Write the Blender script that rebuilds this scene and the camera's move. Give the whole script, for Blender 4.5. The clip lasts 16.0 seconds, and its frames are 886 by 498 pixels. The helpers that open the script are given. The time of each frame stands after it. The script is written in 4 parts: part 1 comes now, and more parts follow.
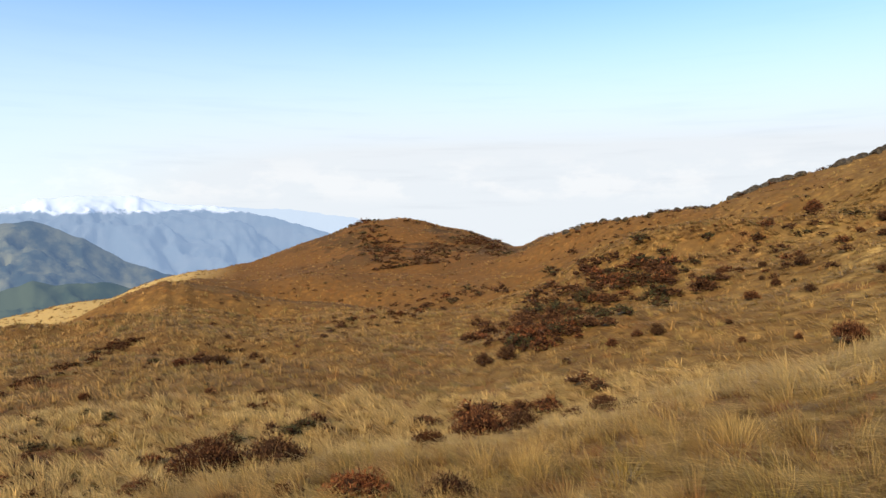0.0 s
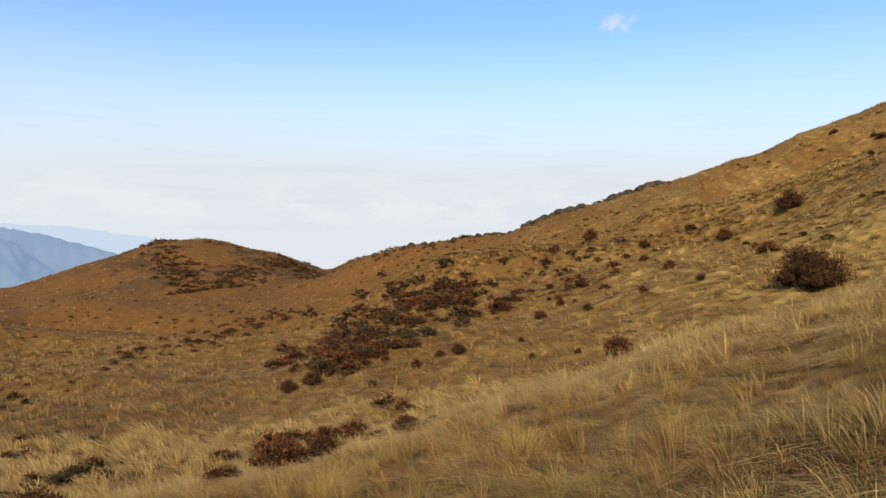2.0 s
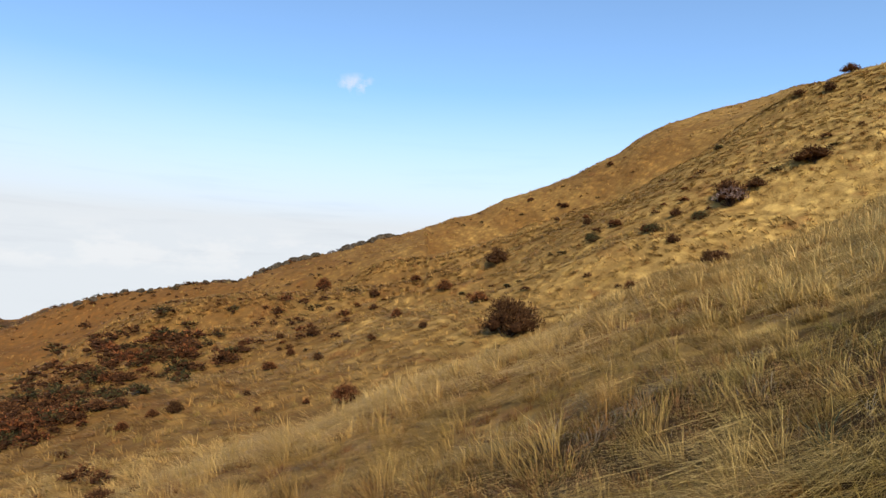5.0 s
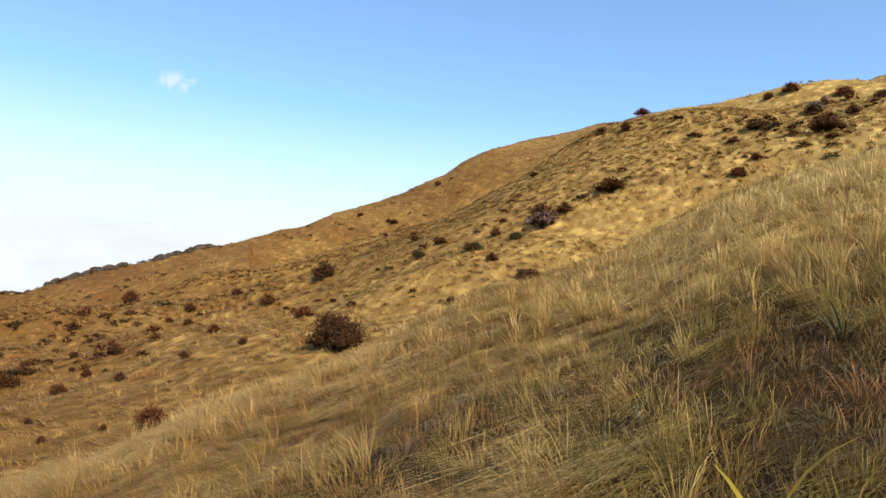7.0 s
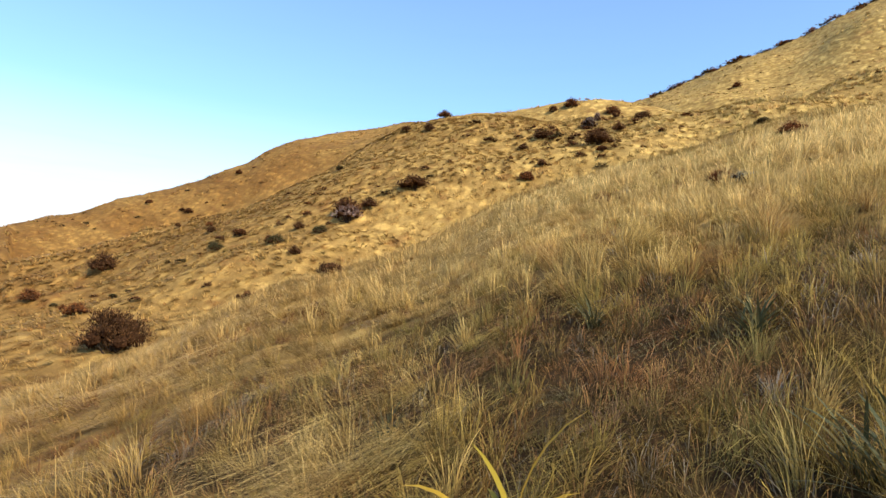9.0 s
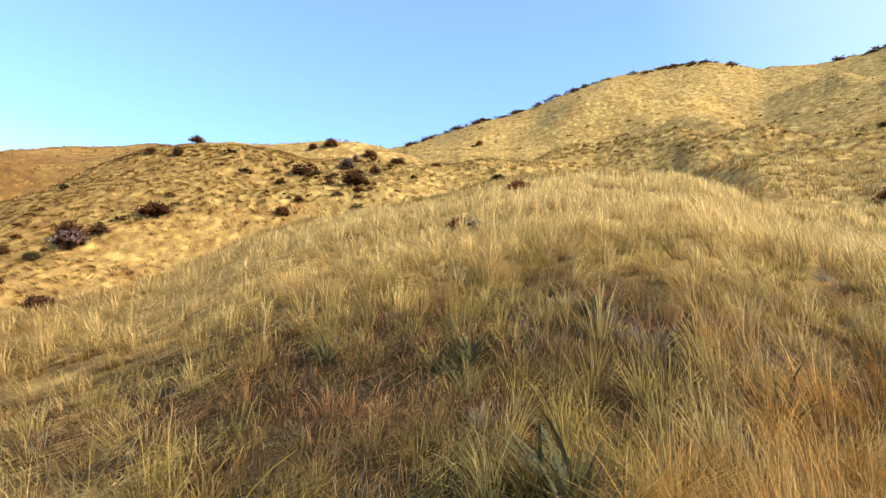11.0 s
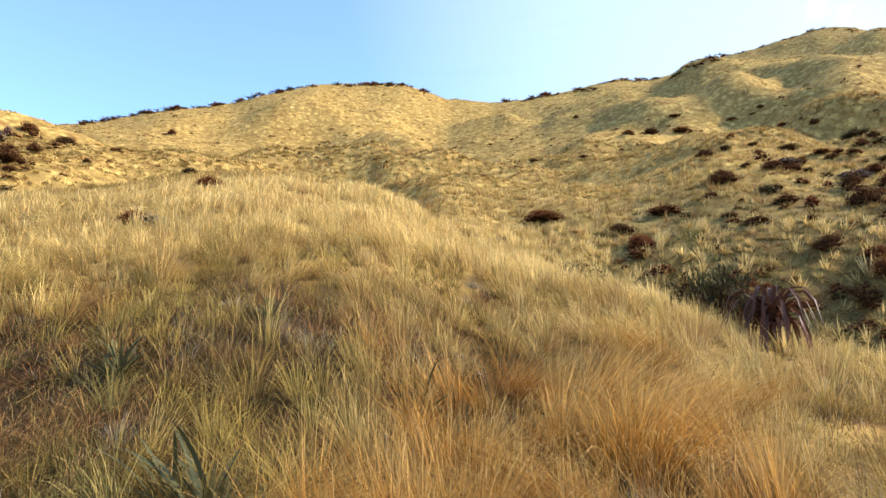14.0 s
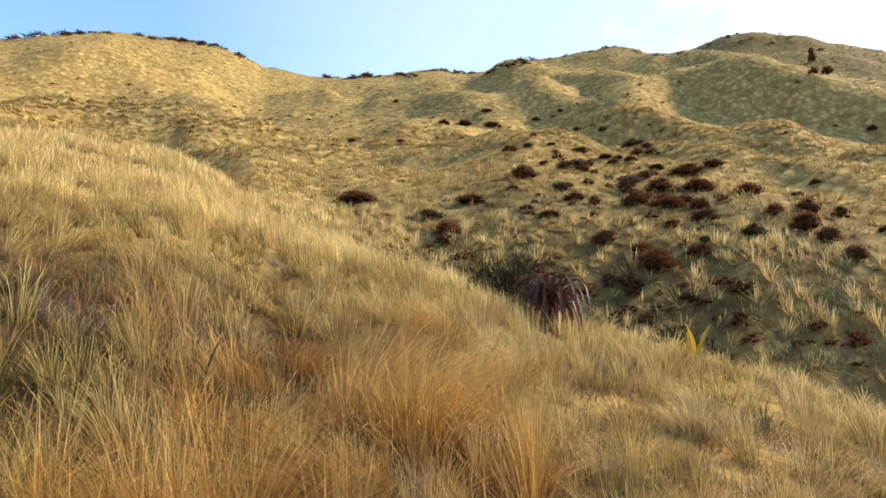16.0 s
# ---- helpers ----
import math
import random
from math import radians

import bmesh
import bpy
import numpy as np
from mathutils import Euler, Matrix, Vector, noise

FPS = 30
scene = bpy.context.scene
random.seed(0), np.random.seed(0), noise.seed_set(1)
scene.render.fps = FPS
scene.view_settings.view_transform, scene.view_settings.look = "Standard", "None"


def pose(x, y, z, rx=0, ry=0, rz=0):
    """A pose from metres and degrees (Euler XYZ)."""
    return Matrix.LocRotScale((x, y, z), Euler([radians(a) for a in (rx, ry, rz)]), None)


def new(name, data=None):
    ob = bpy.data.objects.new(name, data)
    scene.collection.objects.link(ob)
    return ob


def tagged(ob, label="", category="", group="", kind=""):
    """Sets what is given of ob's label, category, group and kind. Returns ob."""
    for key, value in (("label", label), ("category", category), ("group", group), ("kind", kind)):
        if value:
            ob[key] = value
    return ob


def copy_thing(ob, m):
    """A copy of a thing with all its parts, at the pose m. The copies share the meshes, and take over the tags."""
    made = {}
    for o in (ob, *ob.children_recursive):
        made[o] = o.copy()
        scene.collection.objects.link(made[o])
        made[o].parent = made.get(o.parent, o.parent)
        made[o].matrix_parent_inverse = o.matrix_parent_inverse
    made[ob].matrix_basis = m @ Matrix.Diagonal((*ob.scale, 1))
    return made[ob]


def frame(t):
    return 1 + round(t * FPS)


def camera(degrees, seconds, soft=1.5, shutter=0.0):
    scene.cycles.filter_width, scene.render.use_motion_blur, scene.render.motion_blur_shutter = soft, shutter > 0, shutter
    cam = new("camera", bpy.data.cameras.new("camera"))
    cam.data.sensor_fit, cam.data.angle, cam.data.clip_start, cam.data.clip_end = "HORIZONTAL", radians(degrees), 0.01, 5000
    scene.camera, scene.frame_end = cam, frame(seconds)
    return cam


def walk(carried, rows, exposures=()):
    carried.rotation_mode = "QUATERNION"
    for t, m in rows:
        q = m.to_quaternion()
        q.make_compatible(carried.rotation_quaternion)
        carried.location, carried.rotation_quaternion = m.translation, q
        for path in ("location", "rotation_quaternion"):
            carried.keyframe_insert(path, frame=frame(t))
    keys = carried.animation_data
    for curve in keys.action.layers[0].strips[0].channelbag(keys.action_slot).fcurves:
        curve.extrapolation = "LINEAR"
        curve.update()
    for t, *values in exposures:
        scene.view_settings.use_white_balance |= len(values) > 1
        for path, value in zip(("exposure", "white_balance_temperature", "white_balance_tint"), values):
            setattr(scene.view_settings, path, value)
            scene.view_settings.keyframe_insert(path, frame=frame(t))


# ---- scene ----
# ---- camera: held before the face of someone who turns to the right on the spot ----
EYE, REACH = 1.6, 0.4
cam = camera(70.69, 16.0, soft=1.48)
# seconds, yaw, pitch, roll in degrees
PATH = [
    (0.0, -0.000, -3.531, 0.143),
    (0.5, -5.062, -3.054, -0.155),
    (1.0, -9.695, -2.065, -0.755),
    (1.5, -13.108, -1.746, -1.079),
    (2.0, -17.231, -1.282, -1.052),
    (2.5, -21.703, -0.465, -1.452),
    (3.0, -25.871, 0.267, -1.219),
    (3.5, -30.852, 1.337, -2.249),
    (4.0, -34.528, 1.943, -2.038),
    (4.2, -35.571, 2.214, -1.858),
    (6.3, -51.502, 5.369, -2.199),
    (6.5, -52.768, 5.216, -2.078),
    (7.0, -56.799, 5.727, -2.140),
    (7.5, -61.649, 6.575, -2.052),
    (8.0, -66.759, 6.114, -2.256),
    (8.5, -70.256, 4.835, -1.978),
    (9.0, -74.478, 5.733, -1.348),
    (9.5, -80.644, 7.279, -1.512),
    (10.0, -86.459, 8.128, -1.441),
    (10.2, -88.779, 8.492, -1.320),
    (12.3, -106.864, 9.524, -0.248),
    (12.5, -108.491, 9.390, -0.433),
    (13.0, -112.739, 9.202, 0.109),
    (13.5, -118.014, 8.756, 0.800),
    (14.0, -123.816, 9.662, 1.378),
    (14.5, -128.370, 9.876, 1.614),
    (15.0, -131.939, 8.969, 1.022),
    (15.5, -137.222, 8.164, 1.005),
    (16.0, -140.952, 7.473, 1.116),
]
walk(
    cam,
    [(t, pose(-REACH * math.sin(radians(yaw)), REACH * math.cos(radians(yaw)), EYE, 90 + pitch, roll, yaw)) for t, yaw, pitch, roll in PATH],
    [(0, 0.1), (2, -0.06), (3.5, -0.06), (7, 0.22), (9.5, 0.58), (13, 0.95), (16, 0.75)],
)

# ---- light: one veiled sun and a blue sky with thin cloud ----
SUN_BEARING, SUN_HEIGHT = 213.0, 33.0


def bearing(deg, rise=0.0):
    """The direction at a compass bearing (0 is +y, clockwise) and an angle of rise."""
    a, e = radians(deg), radians(rise)
    return Vector((math.sin(a) * math.cos(e), math.cos(a) * math.cos(e), math.sin(e)))


sun = new("sun", bpy.data.lights.new("sun", "SUN"))
sun.data.energy, sun.data.angle, sun.data.color = 5.2, radians(3.0), (1.0, 0.88, 0.71)
sun.rotation_euler = (-bearing(SUN_BEARING, SUN_HEIGHT)).to_track_quat("-Z", "Y").to_euler()


class Nodes:
    """Short hand for a node tree."""

    def __init__(self, tree):
        self.tree = tree
        tree.nodes.clear()

    def add(self, kind, inputs=None, **props):
        n = self.tree.nodes.new(kind)
        for k, v in props.items():
            setattr(n, k, v)
        for k, v in (inputs or {}).items():
            self.put(n.inputs[k], v)
        return n

    def put(self, socket, v):
        if isinstance(v, bpy.types.NodeSocket):
            self.tree.links.new(v, socket)
        elif isinstance(v, bpy.types.Node):
            self.tree.links.new(v.outputs[0], socket)
        else:
            socket.default_value = v

    def math(self, op, a, b=0.0, clamp=False):
        return self.add("ShaderNodeMath", {0: a, 1: b}, operation=op, use_clamp=clamp).outputs[0]

    def vec(self, op, a, b=(0, 0, 0)):
        n = self.add("ShaderNodeVectorMath", {0: a, 1: b}, operation=op)
        return n.outputs["Value"] if op in ("DOT_PRODUCT", "LENGTH", "DISTANCE") else n.outputs[0]

    def ramp(self, fac, stops):
        """A smooth ramp of (position, colour or grey)."""
        n = self.add("ShaderNodeValToRGB", {0: fac})
        e = n.color_ramp.elements
        while len(e) < len(stops):
            e.new(0.5)
        for el, (p, c) in zip(e, stops):
            el.position = p
            el.color = (c, c, c, 1) if isinstance(c, (int, float)) else (*c, 1)
        return n.outputs[0]

    def step(self, v, lo, hi):
        return self.add("ShaderNodeMapRange", {0: v, 1: lo, 2: hi, 3: 0.0, 4: 1.0}, interpolation_type="SMOOTHSTEP").outputs[0]

    def mix(self, f, a, b, blend="MIX"):
        n = self.add("ShaderNodeMix", data_type="RGBA", blend_type=blend)
        for k, v in ((0, f), (6, a), (7, b)):
            self.put(n.inputs[k], (*v, 1) if isinstance(v, tuple) and len(v) == 3 else v)
        return n.outputs[2]

    def noise(self, vec, scale, detail=4.0, rough=0.55):
        return self.add("ShaderNodeTexNoise", {"Vector": vec, "Scale": scale, "Detail": detail, "Roughness": rough}).outputs[0]


world = bpy.data.worlds.new("sky")
world.use_nodes = True
scene.world = world
w = Nodes(world.node_tree)
sky = w.add("ShaderNodeTexSky", sky_type="NISHITA", sun_disc=False, sun_elevation=radians(SUN_HEIGHT),
            sun_rotation=radians(SUN_BEARING), altitude=1100.0, air_density=1.0, dust_density=0.4, ozone_density=1.6)
way = w.add("ShaderNodeTexCoord").outputs["Generated"]
sx, sy, sz = w.add("ShaderNodeSeparateXYZ", {0: way}).outputs
# white veil that thickens towards the horizon, thicker in some quarters
flat = w.vec("MULTIPLY", way, (1.0, 1.0, 7.0))
veil = w.math("SUBTRACT", 1.0, w.step(sz, 0.03, 0.36))
broad = w.noise(flat, 1.3, 5.0)
streak = w.noise(w.vec("MULTIPLY", way, (2.0, 2.0, 26.0)), 2.2, 6.0)
towards = w.vec("DOT_PRODUCT", way, tuple(bearing(18, 2)))
quarter = w.step(towards, 0.35, 1.0)
low = w.math("MULTIPLY", veil, w.math("ADD", 0.68, w.math("MULTIPLY", quarter, 0.45)), True)
bands = w.math("MULTIPLY", w.step(streak, 0.5, 0.72), w.math("SUBTRACT", 1.0, w.step(sz, 0.1, 0.28)))
# one small wisp, and the bright cloud bank above the high ridge
wisp_d = w.vec("DISTANCE", w.vec("MULTIPLY", way, (1.0, 1.0, 2.0)), tuple(Vector((1, 1, 2)) * bearing(32.5, 18.1)))
wisp = w.math("MULTIPLY", w.math("SUBTRACT", 1.0, w.step(wisp_d, 0.006, 0.044)), w.step(w.noise(way, 34.0, 5.0), 0.38, 0.62))
bank_to = w.vec("DOT_PRODUCT", way, tuple(bearing(176, 33)))
bank = w.step(w.math("ADD", bank_to, w.math("MULTIPLY", w.noise(way, 4.0, 6.0), 0.22)), 1.0, 1.12)
thin = w.math("MULTIPLY", w.step(w.vec("DOT_PRODUCT", way, tuple(bearing(168, 30))), 0.6, 1.0), 0.42)
cloud = w.math("MAXIMUM", w.math("MAXIMUM", w.math("MAXIMUM", low, w.math("MAXIMUM", thin, 0.07)), w.math("MULTIPLY", wisp, 0.85)), w.math("MAXIMUM", w.math("MULTIPLY", bands, 0.45), bank))
grey = w.step(w.noise(w.vec("MULTIPLY", way, (1.6, 1.6, 22.0)), 3.1, 5.0), 0.5, 0.75)
white = w.mix(w.math("MULTIPLY", grey, 0.24), (8.3, 8.8, 9.3), (6.4, 6.9, 7.6))
# heaped cloud low over the mountains
puff = w.math("MULTIPLY", w.step(w.noise(w.vec("MULTIPLY", way, (1.0, 1.0, 2.2)), 7.0, 6.0, 0.6), 0.48, 0.6),
              w.math("MULTIPLY", w.step(sz, 0.005, 0.03), w.math("SUBTRACT", 1.0, w.step(sz, 0.05, 0.10))))
white = w.mix(w.math("MAXIMUM", w.math("MULTIPLY", puff, 0.55), bank), white, (9.6, 9.7, 9.8))
tint = w.mix(1.0, sky.outputs[0], (1.75, 2.2, 2.45), "MULTIPLY")
air = w.mix(cloud, tint, white)
w.add("ShaderNodeOutputWorld", {0: w.add("ShaderNodeBackground", {0: air, 1: 0.095})})

# ---- materials ----
def material(name):
    m = bpy.data.materials.new(name)
    m.use_nodes = True
    return m, Nodes(m.node_tree)


def finish(n, colour, rough=0.8, bump=None, translucent=0.0, bump_strength=0.4, bump_distance=0.05, spec=0.2, lie=0.0):
    normal = None
    props = {"Base Color": colour, "Roughness": rough, "Specular IOR Level": spec}
    if bump is not None:
        normal = n.add("ShaderNodeBump", {"Height": bump, "Strength": bump_strength, "Distance": bump_distance})
        props["Normal"] = normal
    if lie:
        # thin blades are lit much like the turf they make up: bend their normals towards that of the slope
        face = n.vec("SCALE", n.add("ShaderNodeNewGeometry").outputs["Normal"])
        face.node.inputs["Scale"].default_value = lie
        turf = n.add("ShaderNodeAttribute", attribute_name="lie").outputs["Vector"]
        normal = n.vec("NORMALIZE", n.vec("ADD", face, turf))
        props["Normal"] = normal
    out = n.add("ShaderNodeBsdfPrincipled", props).outputs[0]
    if translucent:
        glow = n.add("ShaderNodeBsdfTranslucent", {"Color": colour})
        out = n.add("ShaderNodeMixShader", {0: translucent, 1: out, 2: glow}).outputs[0]
    n.add("ShaderNodeOutputMaterial", {0: out})


def place(n):
    return n.add("ShaderNodeNewGeometry").outputs["Position"]


def turf_tone(n, where):
    """Straw, olive and rust drifts over the hillside, shared by the grass and the ground under it."""
    drift = n.noise(where, 0.11, 5.0, 0.6)
    clump = n.noise(where, 0.9, 4.0, 0.6)
    tone = n.mix(n.step(drift, 0.35, 0.65), (0.52, 0.325, 0.10), (0.38, 0.205, 0.056))
    tone = n.mix(n.math("MULTIPLY", n.step(clump, 0.45, 0.7), 0.45), tone, (0.30, 0.20, 0.05))
    # long drifts of paler grass that run with the slope
    run = n.vec("MULTIPLY", n.add("ShaderNodeVectorRotate", {"Vector": where, "Angle": radians(20)}, rotation_type="Z_AXIS").outputs[0], (0.16, 0.03, 0.0))
    lane = n.noise(run, 1.0, 4.0, 0.6)
    tone = n.mix(n.math("MULTIPLY", n.step(lane, 0.48, 0.62), 0.55), tone, (0.62, 0.41, 0.13))
    tone = n.mix(n.math("MULTIPLY", n.step(lane, 0.46, 0.34), 0.5), tone, (0.26, 0.135, 0.035))
    # narrow streaks of combed and trodden grass within them
    streak = n.noise(n.vec("MULTIPLY", n.add("ShaderNodeVectorRotate", {"Vector": where, "Angle": radians(24)}, rotation_type="Z_AXIS").outputs[0], (0.95, 0.16, 0.4)), 1.0, 5.0, 0.65)
    tone = n.mix(1.0, tone, n.ramp(streak, [(0.3, (0.62, 0.58, 0.54)), (0.46, (0.92, 0.91, 0.9)), (0.56, (1.06, 1.06, 1.06)), (0.7, (1.36, 1.38, 1.4))]), "MULTIPLY")
    # redder tussock towards the knoll, olive on the high southern ridge
    level = n.vec("MULTIPLY", where, (1.0, 1.0, 0.0))
    red = n.math("SUBTRACT", 1.0, n.step(n.vec("DISTANCE", level, (-30.0, 150.0, 0.0)), 70.0, 150.0))
    tone = n.mix(n.math("MULTIPLY", red, 0.75), tone, n.mix(n.step(clump, 0.4, 0.6), (0.31, 0.14, 0.034), (0.20, 0.085, 0.024)))
    knoll = n.vec("DISTANCE", level, (-6.0, 190.0, 0.0))
    tone = n.mix(n.math("MULTIPLY", n.math("SUBTRACT", 1.0, n.step(knoll, 60.0, 120.0)), 0.8), tone, (0.28, 0.12, 0.031))
    scrub = n.math("MULTIPLY", n.math("SUBTRACT", 1.0, n.step(n.vec("DISTANCE", level, (4.0, 172.0, 0.0)), 28.0, 62.0)), n.step(n.noise(where, 0.06, 5.0, 0.68), 0.49, 0.54))
    tone = n.mix(n.math("MULTIPLY", scrub, 0.85), tone, (0.055, 0.032, 0.018))
    basin = n.math("SUBTRACT", 1.0, n.step(n.vec("DISTANCE", level, (-11.0, 24.0, 0.0)), 16.0, 44.0))
    tone = n.mix(n.math("MULTIPLY", basin, n.math("ADD", 0.45, n.math("MULTIPLY", n.step(clump, 0.4, 0.6), 0.4))), tone, (0.17, 0.08, 0.022))
    green = n.math("SUBTRACT", 1.0, n.step(n.vec("DISTANCE", level, (75.0, -200.0, 0.0)), 90.0, 170.0))
    tone = n.mix(n.math("MULTIPLY", green, 0.75), tone, n.mix(n.step(clump, 0.4, 0.6), (0.27, 0.225, 0.075), (0.15, 0.135, 0.05)))
    south = n.math("SUBTRACT", 1.0, n.step(n.vec("DISTANCE", level, (75.0, -75.0, 0.0)), 75.0, 130.0))
    tone = n.mix(n.math("MULTIPLY", south, 0.7), tone, n.mix(n.step(clump, 0.42, 0.6), (0.68, 0.48, 0.155), (0.48, 0.325, 0.095)))
    rust = n.noise(n.vec("ADD", where, (40.0, 7.0, 3.0)), 0.45, 4.0, 0.6)
    tone = n.mix(n.math("MULTIPLY", n.step(rust, 0.56, 0.70), 0.55), tone, (0.27, 0.10, 0.032))
    # olive grass in the gully, with its shade painted into a darker tone
    gully = n.math("SUBTRACT", 1.0, n.step(n.vec("DISTANCE", level, (8.5, -18.5, 0.0)), 5.0, 15.0))
    tone = n.mix(n.math("MULTIPLY", gully, 0.8), tone, n.mix(n.step(clump, 0.4, 0.62), (0.10, 0.08, 0.03), (0.21, 0.165, 0.055)))
    # the turf is redder and darker north of the standpoint
    north = n.step(n.add("ShaderNodeSeparateXYZ", {0: where}).outputs[1], -30.0, 80.0)
    return n.mix(1.0, tone, n.mix(north, (1.0, 1.0, 1.0), (0.71, 0.645, 0.56)), "MULTIPLY")


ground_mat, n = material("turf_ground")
at = place(n)
tone = turf_tone(n, at)
tuft = n.noise(at, 1.7, 5.0, 0.65)
fine = n.noise(at, 9.0, 4.0, 0.7)
cell = n.add("ShaderNodeTexVoronoi", {"Vector": n.vec("ADD", n.vec("MULTIPLY", at, (1.0, 1.0, 0.6)), n.vec("SCALE", n.add("ShaderNodeTexNoise", {"Vector": at, "Scale": 1.1}).outputs[1])), "Scale": 1.25})
cap = n.math("SUBTRACT", 1.0, n.step(cell.outputs["Distance"], 0.12, 0.62))
own = n.add("ShaderNodeSeparateColor", {0: cell.outputs["Color"]}).outputs[0]
tone = n.mix(1.0, tone, n.ramp(own, [(0.0, (0.78, 0.75, 0.72)), (0.5, (1.0, 1.0, 1.0)), (1.0, (1.16, 1.17, 1.18))]), "MULTIPLY")
tone = n.mix(n.math("MULTIPLY", n.math("SUBTRACT", 1.0, cap), 0.5), tone, (0.11, 0.06, 0.022))
tone = n.mix(n.math("MULTIPLY", n.step(tuft, 0.45, 0.65), 0.25), tone, (0.10, 0.058, 0.02))
tone = n.mix(n.math("MULTIPLY", n.step(fine, 0.45, 0.7), 0.3), tone, (0.08, 0.045, 0.018))
# dark soil and litter on the bench about the standpoint, shade between tufts painted in
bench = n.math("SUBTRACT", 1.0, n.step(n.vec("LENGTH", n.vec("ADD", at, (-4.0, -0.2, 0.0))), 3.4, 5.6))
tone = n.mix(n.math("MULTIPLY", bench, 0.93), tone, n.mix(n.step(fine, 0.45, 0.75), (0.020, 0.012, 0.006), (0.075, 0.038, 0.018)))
# a pale spur low on the far side, its sunlight painted into the tone
spur = n.math("SUBTRACT", 1.0, n.step(n.vec("DISTANCE", n.vec("MULTIPLY", at, (1.0, 1.0, 0.0)), (-92.0, 146.0, 0.0)), 26.0, 44.0))
tone = n.mix(n.math("MULTIPLY", spur, 0.55), tone, (0.76, 0.50, 0.17))
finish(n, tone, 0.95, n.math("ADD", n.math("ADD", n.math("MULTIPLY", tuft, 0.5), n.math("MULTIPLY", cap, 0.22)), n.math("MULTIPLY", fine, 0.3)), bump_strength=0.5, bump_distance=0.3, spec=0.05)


def grass_material(name, foot, base, tip, turf, translucent=0.2, spread=1.0, rise=(0.22, 0.75), tuft=1.0, warm=1.0, face=1.0):
    """Dry blades: shade among the stems painted in as a dark foot, bleached towards the tip; each tuft and each blade a
    little different.
    """
    m, n = material(name)
    own, up, _ = n.add("ShaderNodeSeparateXYZ", {0: n.add("ShaderNodeUVMap").outputs[0]}).outputs
    each = n.add("ShaderNodeNewGeometry").outputs["Random Per Island"]
    tone = turf_tone(n, place(n))
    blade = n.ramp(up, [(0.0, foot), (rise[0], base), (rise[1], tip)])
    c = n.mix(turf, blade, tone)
    c = n.mix(1.0, c, n.ramp(own, [(0.0, (1 - 0.42 * tuft, 1 - 0.46 * tuft, 1 - 0.5 * tuft)), (0.4, (0.95, 0.93, 0.9)), (0.75, (1.1, 1.1, 1.1)), (1.0, (1 + 0.3 * tuft, 1 + 0.34 * tuft, 1 + 0.4 * tuft))]), "MULTIPLY")
    c = n.mix(1.0, c, n.ramp(each, [(0.0, 1 - 0.5 * spread), (0.5, 1 - 0.1 * spread), (0.85, 1 + 0.15 * spread), (1.0, 1 + 0.5 * spread)]), "MULTIPLY")
    # some tufts are still green, some rust
    hue = n.math("FRACT", n.math("MULTIPLY", own, 13.7))
    c = n.mix(n.math("MULTIPLY", n.step(hue, 0.8, 0.86), 0.45 * tuft), c, (0.23, 0.20, 0.05))
    c = n.mix(n.math("MULTIPLY", n.step(hue, 0.14, 0.08), 0.5 * tuft), c, (0.30, 0.12, 0.035))
    # blades are redder and darker north of the standpoint
    north = n.step(n.add("ShaderNodeSeparateXYZ", {0: place(n)}).outputs[1], 1.0, 8.0)
    c = n.mix(1.0, c, n.mix(n.math("MULTIPLY", north, warm), (1.0, 1.0, 1.0), (0.80, 0.69, 0.57)), "MULTIPLY")
    finish(n, c, 0.65, translucent=translucent, spec=0.2, lie=face)
    return m


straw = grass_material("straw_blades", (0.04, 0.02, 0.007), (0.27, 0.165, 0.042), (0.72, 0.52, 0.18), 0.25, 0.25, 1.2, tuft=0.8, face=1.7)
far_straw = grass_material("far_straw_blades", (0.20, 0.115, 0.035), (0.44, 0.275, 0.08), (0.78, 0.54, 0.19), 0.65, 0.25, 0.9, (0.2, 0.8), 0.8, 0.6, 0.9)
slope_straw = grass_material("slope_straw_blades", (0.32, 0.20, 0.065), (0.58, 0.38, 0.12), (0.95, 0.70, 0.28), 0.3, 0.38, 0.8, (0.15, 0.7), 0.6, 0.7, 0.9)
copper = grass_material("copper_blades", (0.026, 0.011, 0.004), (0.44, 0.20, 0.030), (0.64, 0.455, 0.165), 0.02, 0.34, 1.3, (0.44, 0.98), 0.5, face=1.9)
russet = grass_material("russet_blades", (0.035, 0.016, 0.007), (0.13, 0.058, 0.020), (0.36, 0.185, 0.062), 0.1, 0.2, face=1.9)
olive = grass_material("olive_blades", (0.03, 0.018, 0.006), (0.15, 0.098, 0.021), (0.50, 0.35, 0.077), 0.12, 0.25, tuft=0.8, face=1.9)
# the gully's olive grass, its colour darkened for the shade there
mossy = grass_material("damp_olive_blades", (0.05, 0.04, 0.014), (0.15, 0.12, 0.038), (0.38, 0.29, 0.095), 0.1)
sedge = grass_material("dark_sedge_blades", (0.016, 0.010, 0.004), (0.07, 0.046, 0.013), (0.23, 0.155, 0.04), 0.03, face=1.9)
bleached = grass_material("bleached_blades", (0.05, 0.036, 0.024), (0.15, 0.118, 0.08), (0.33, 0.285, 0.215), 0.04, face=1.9)


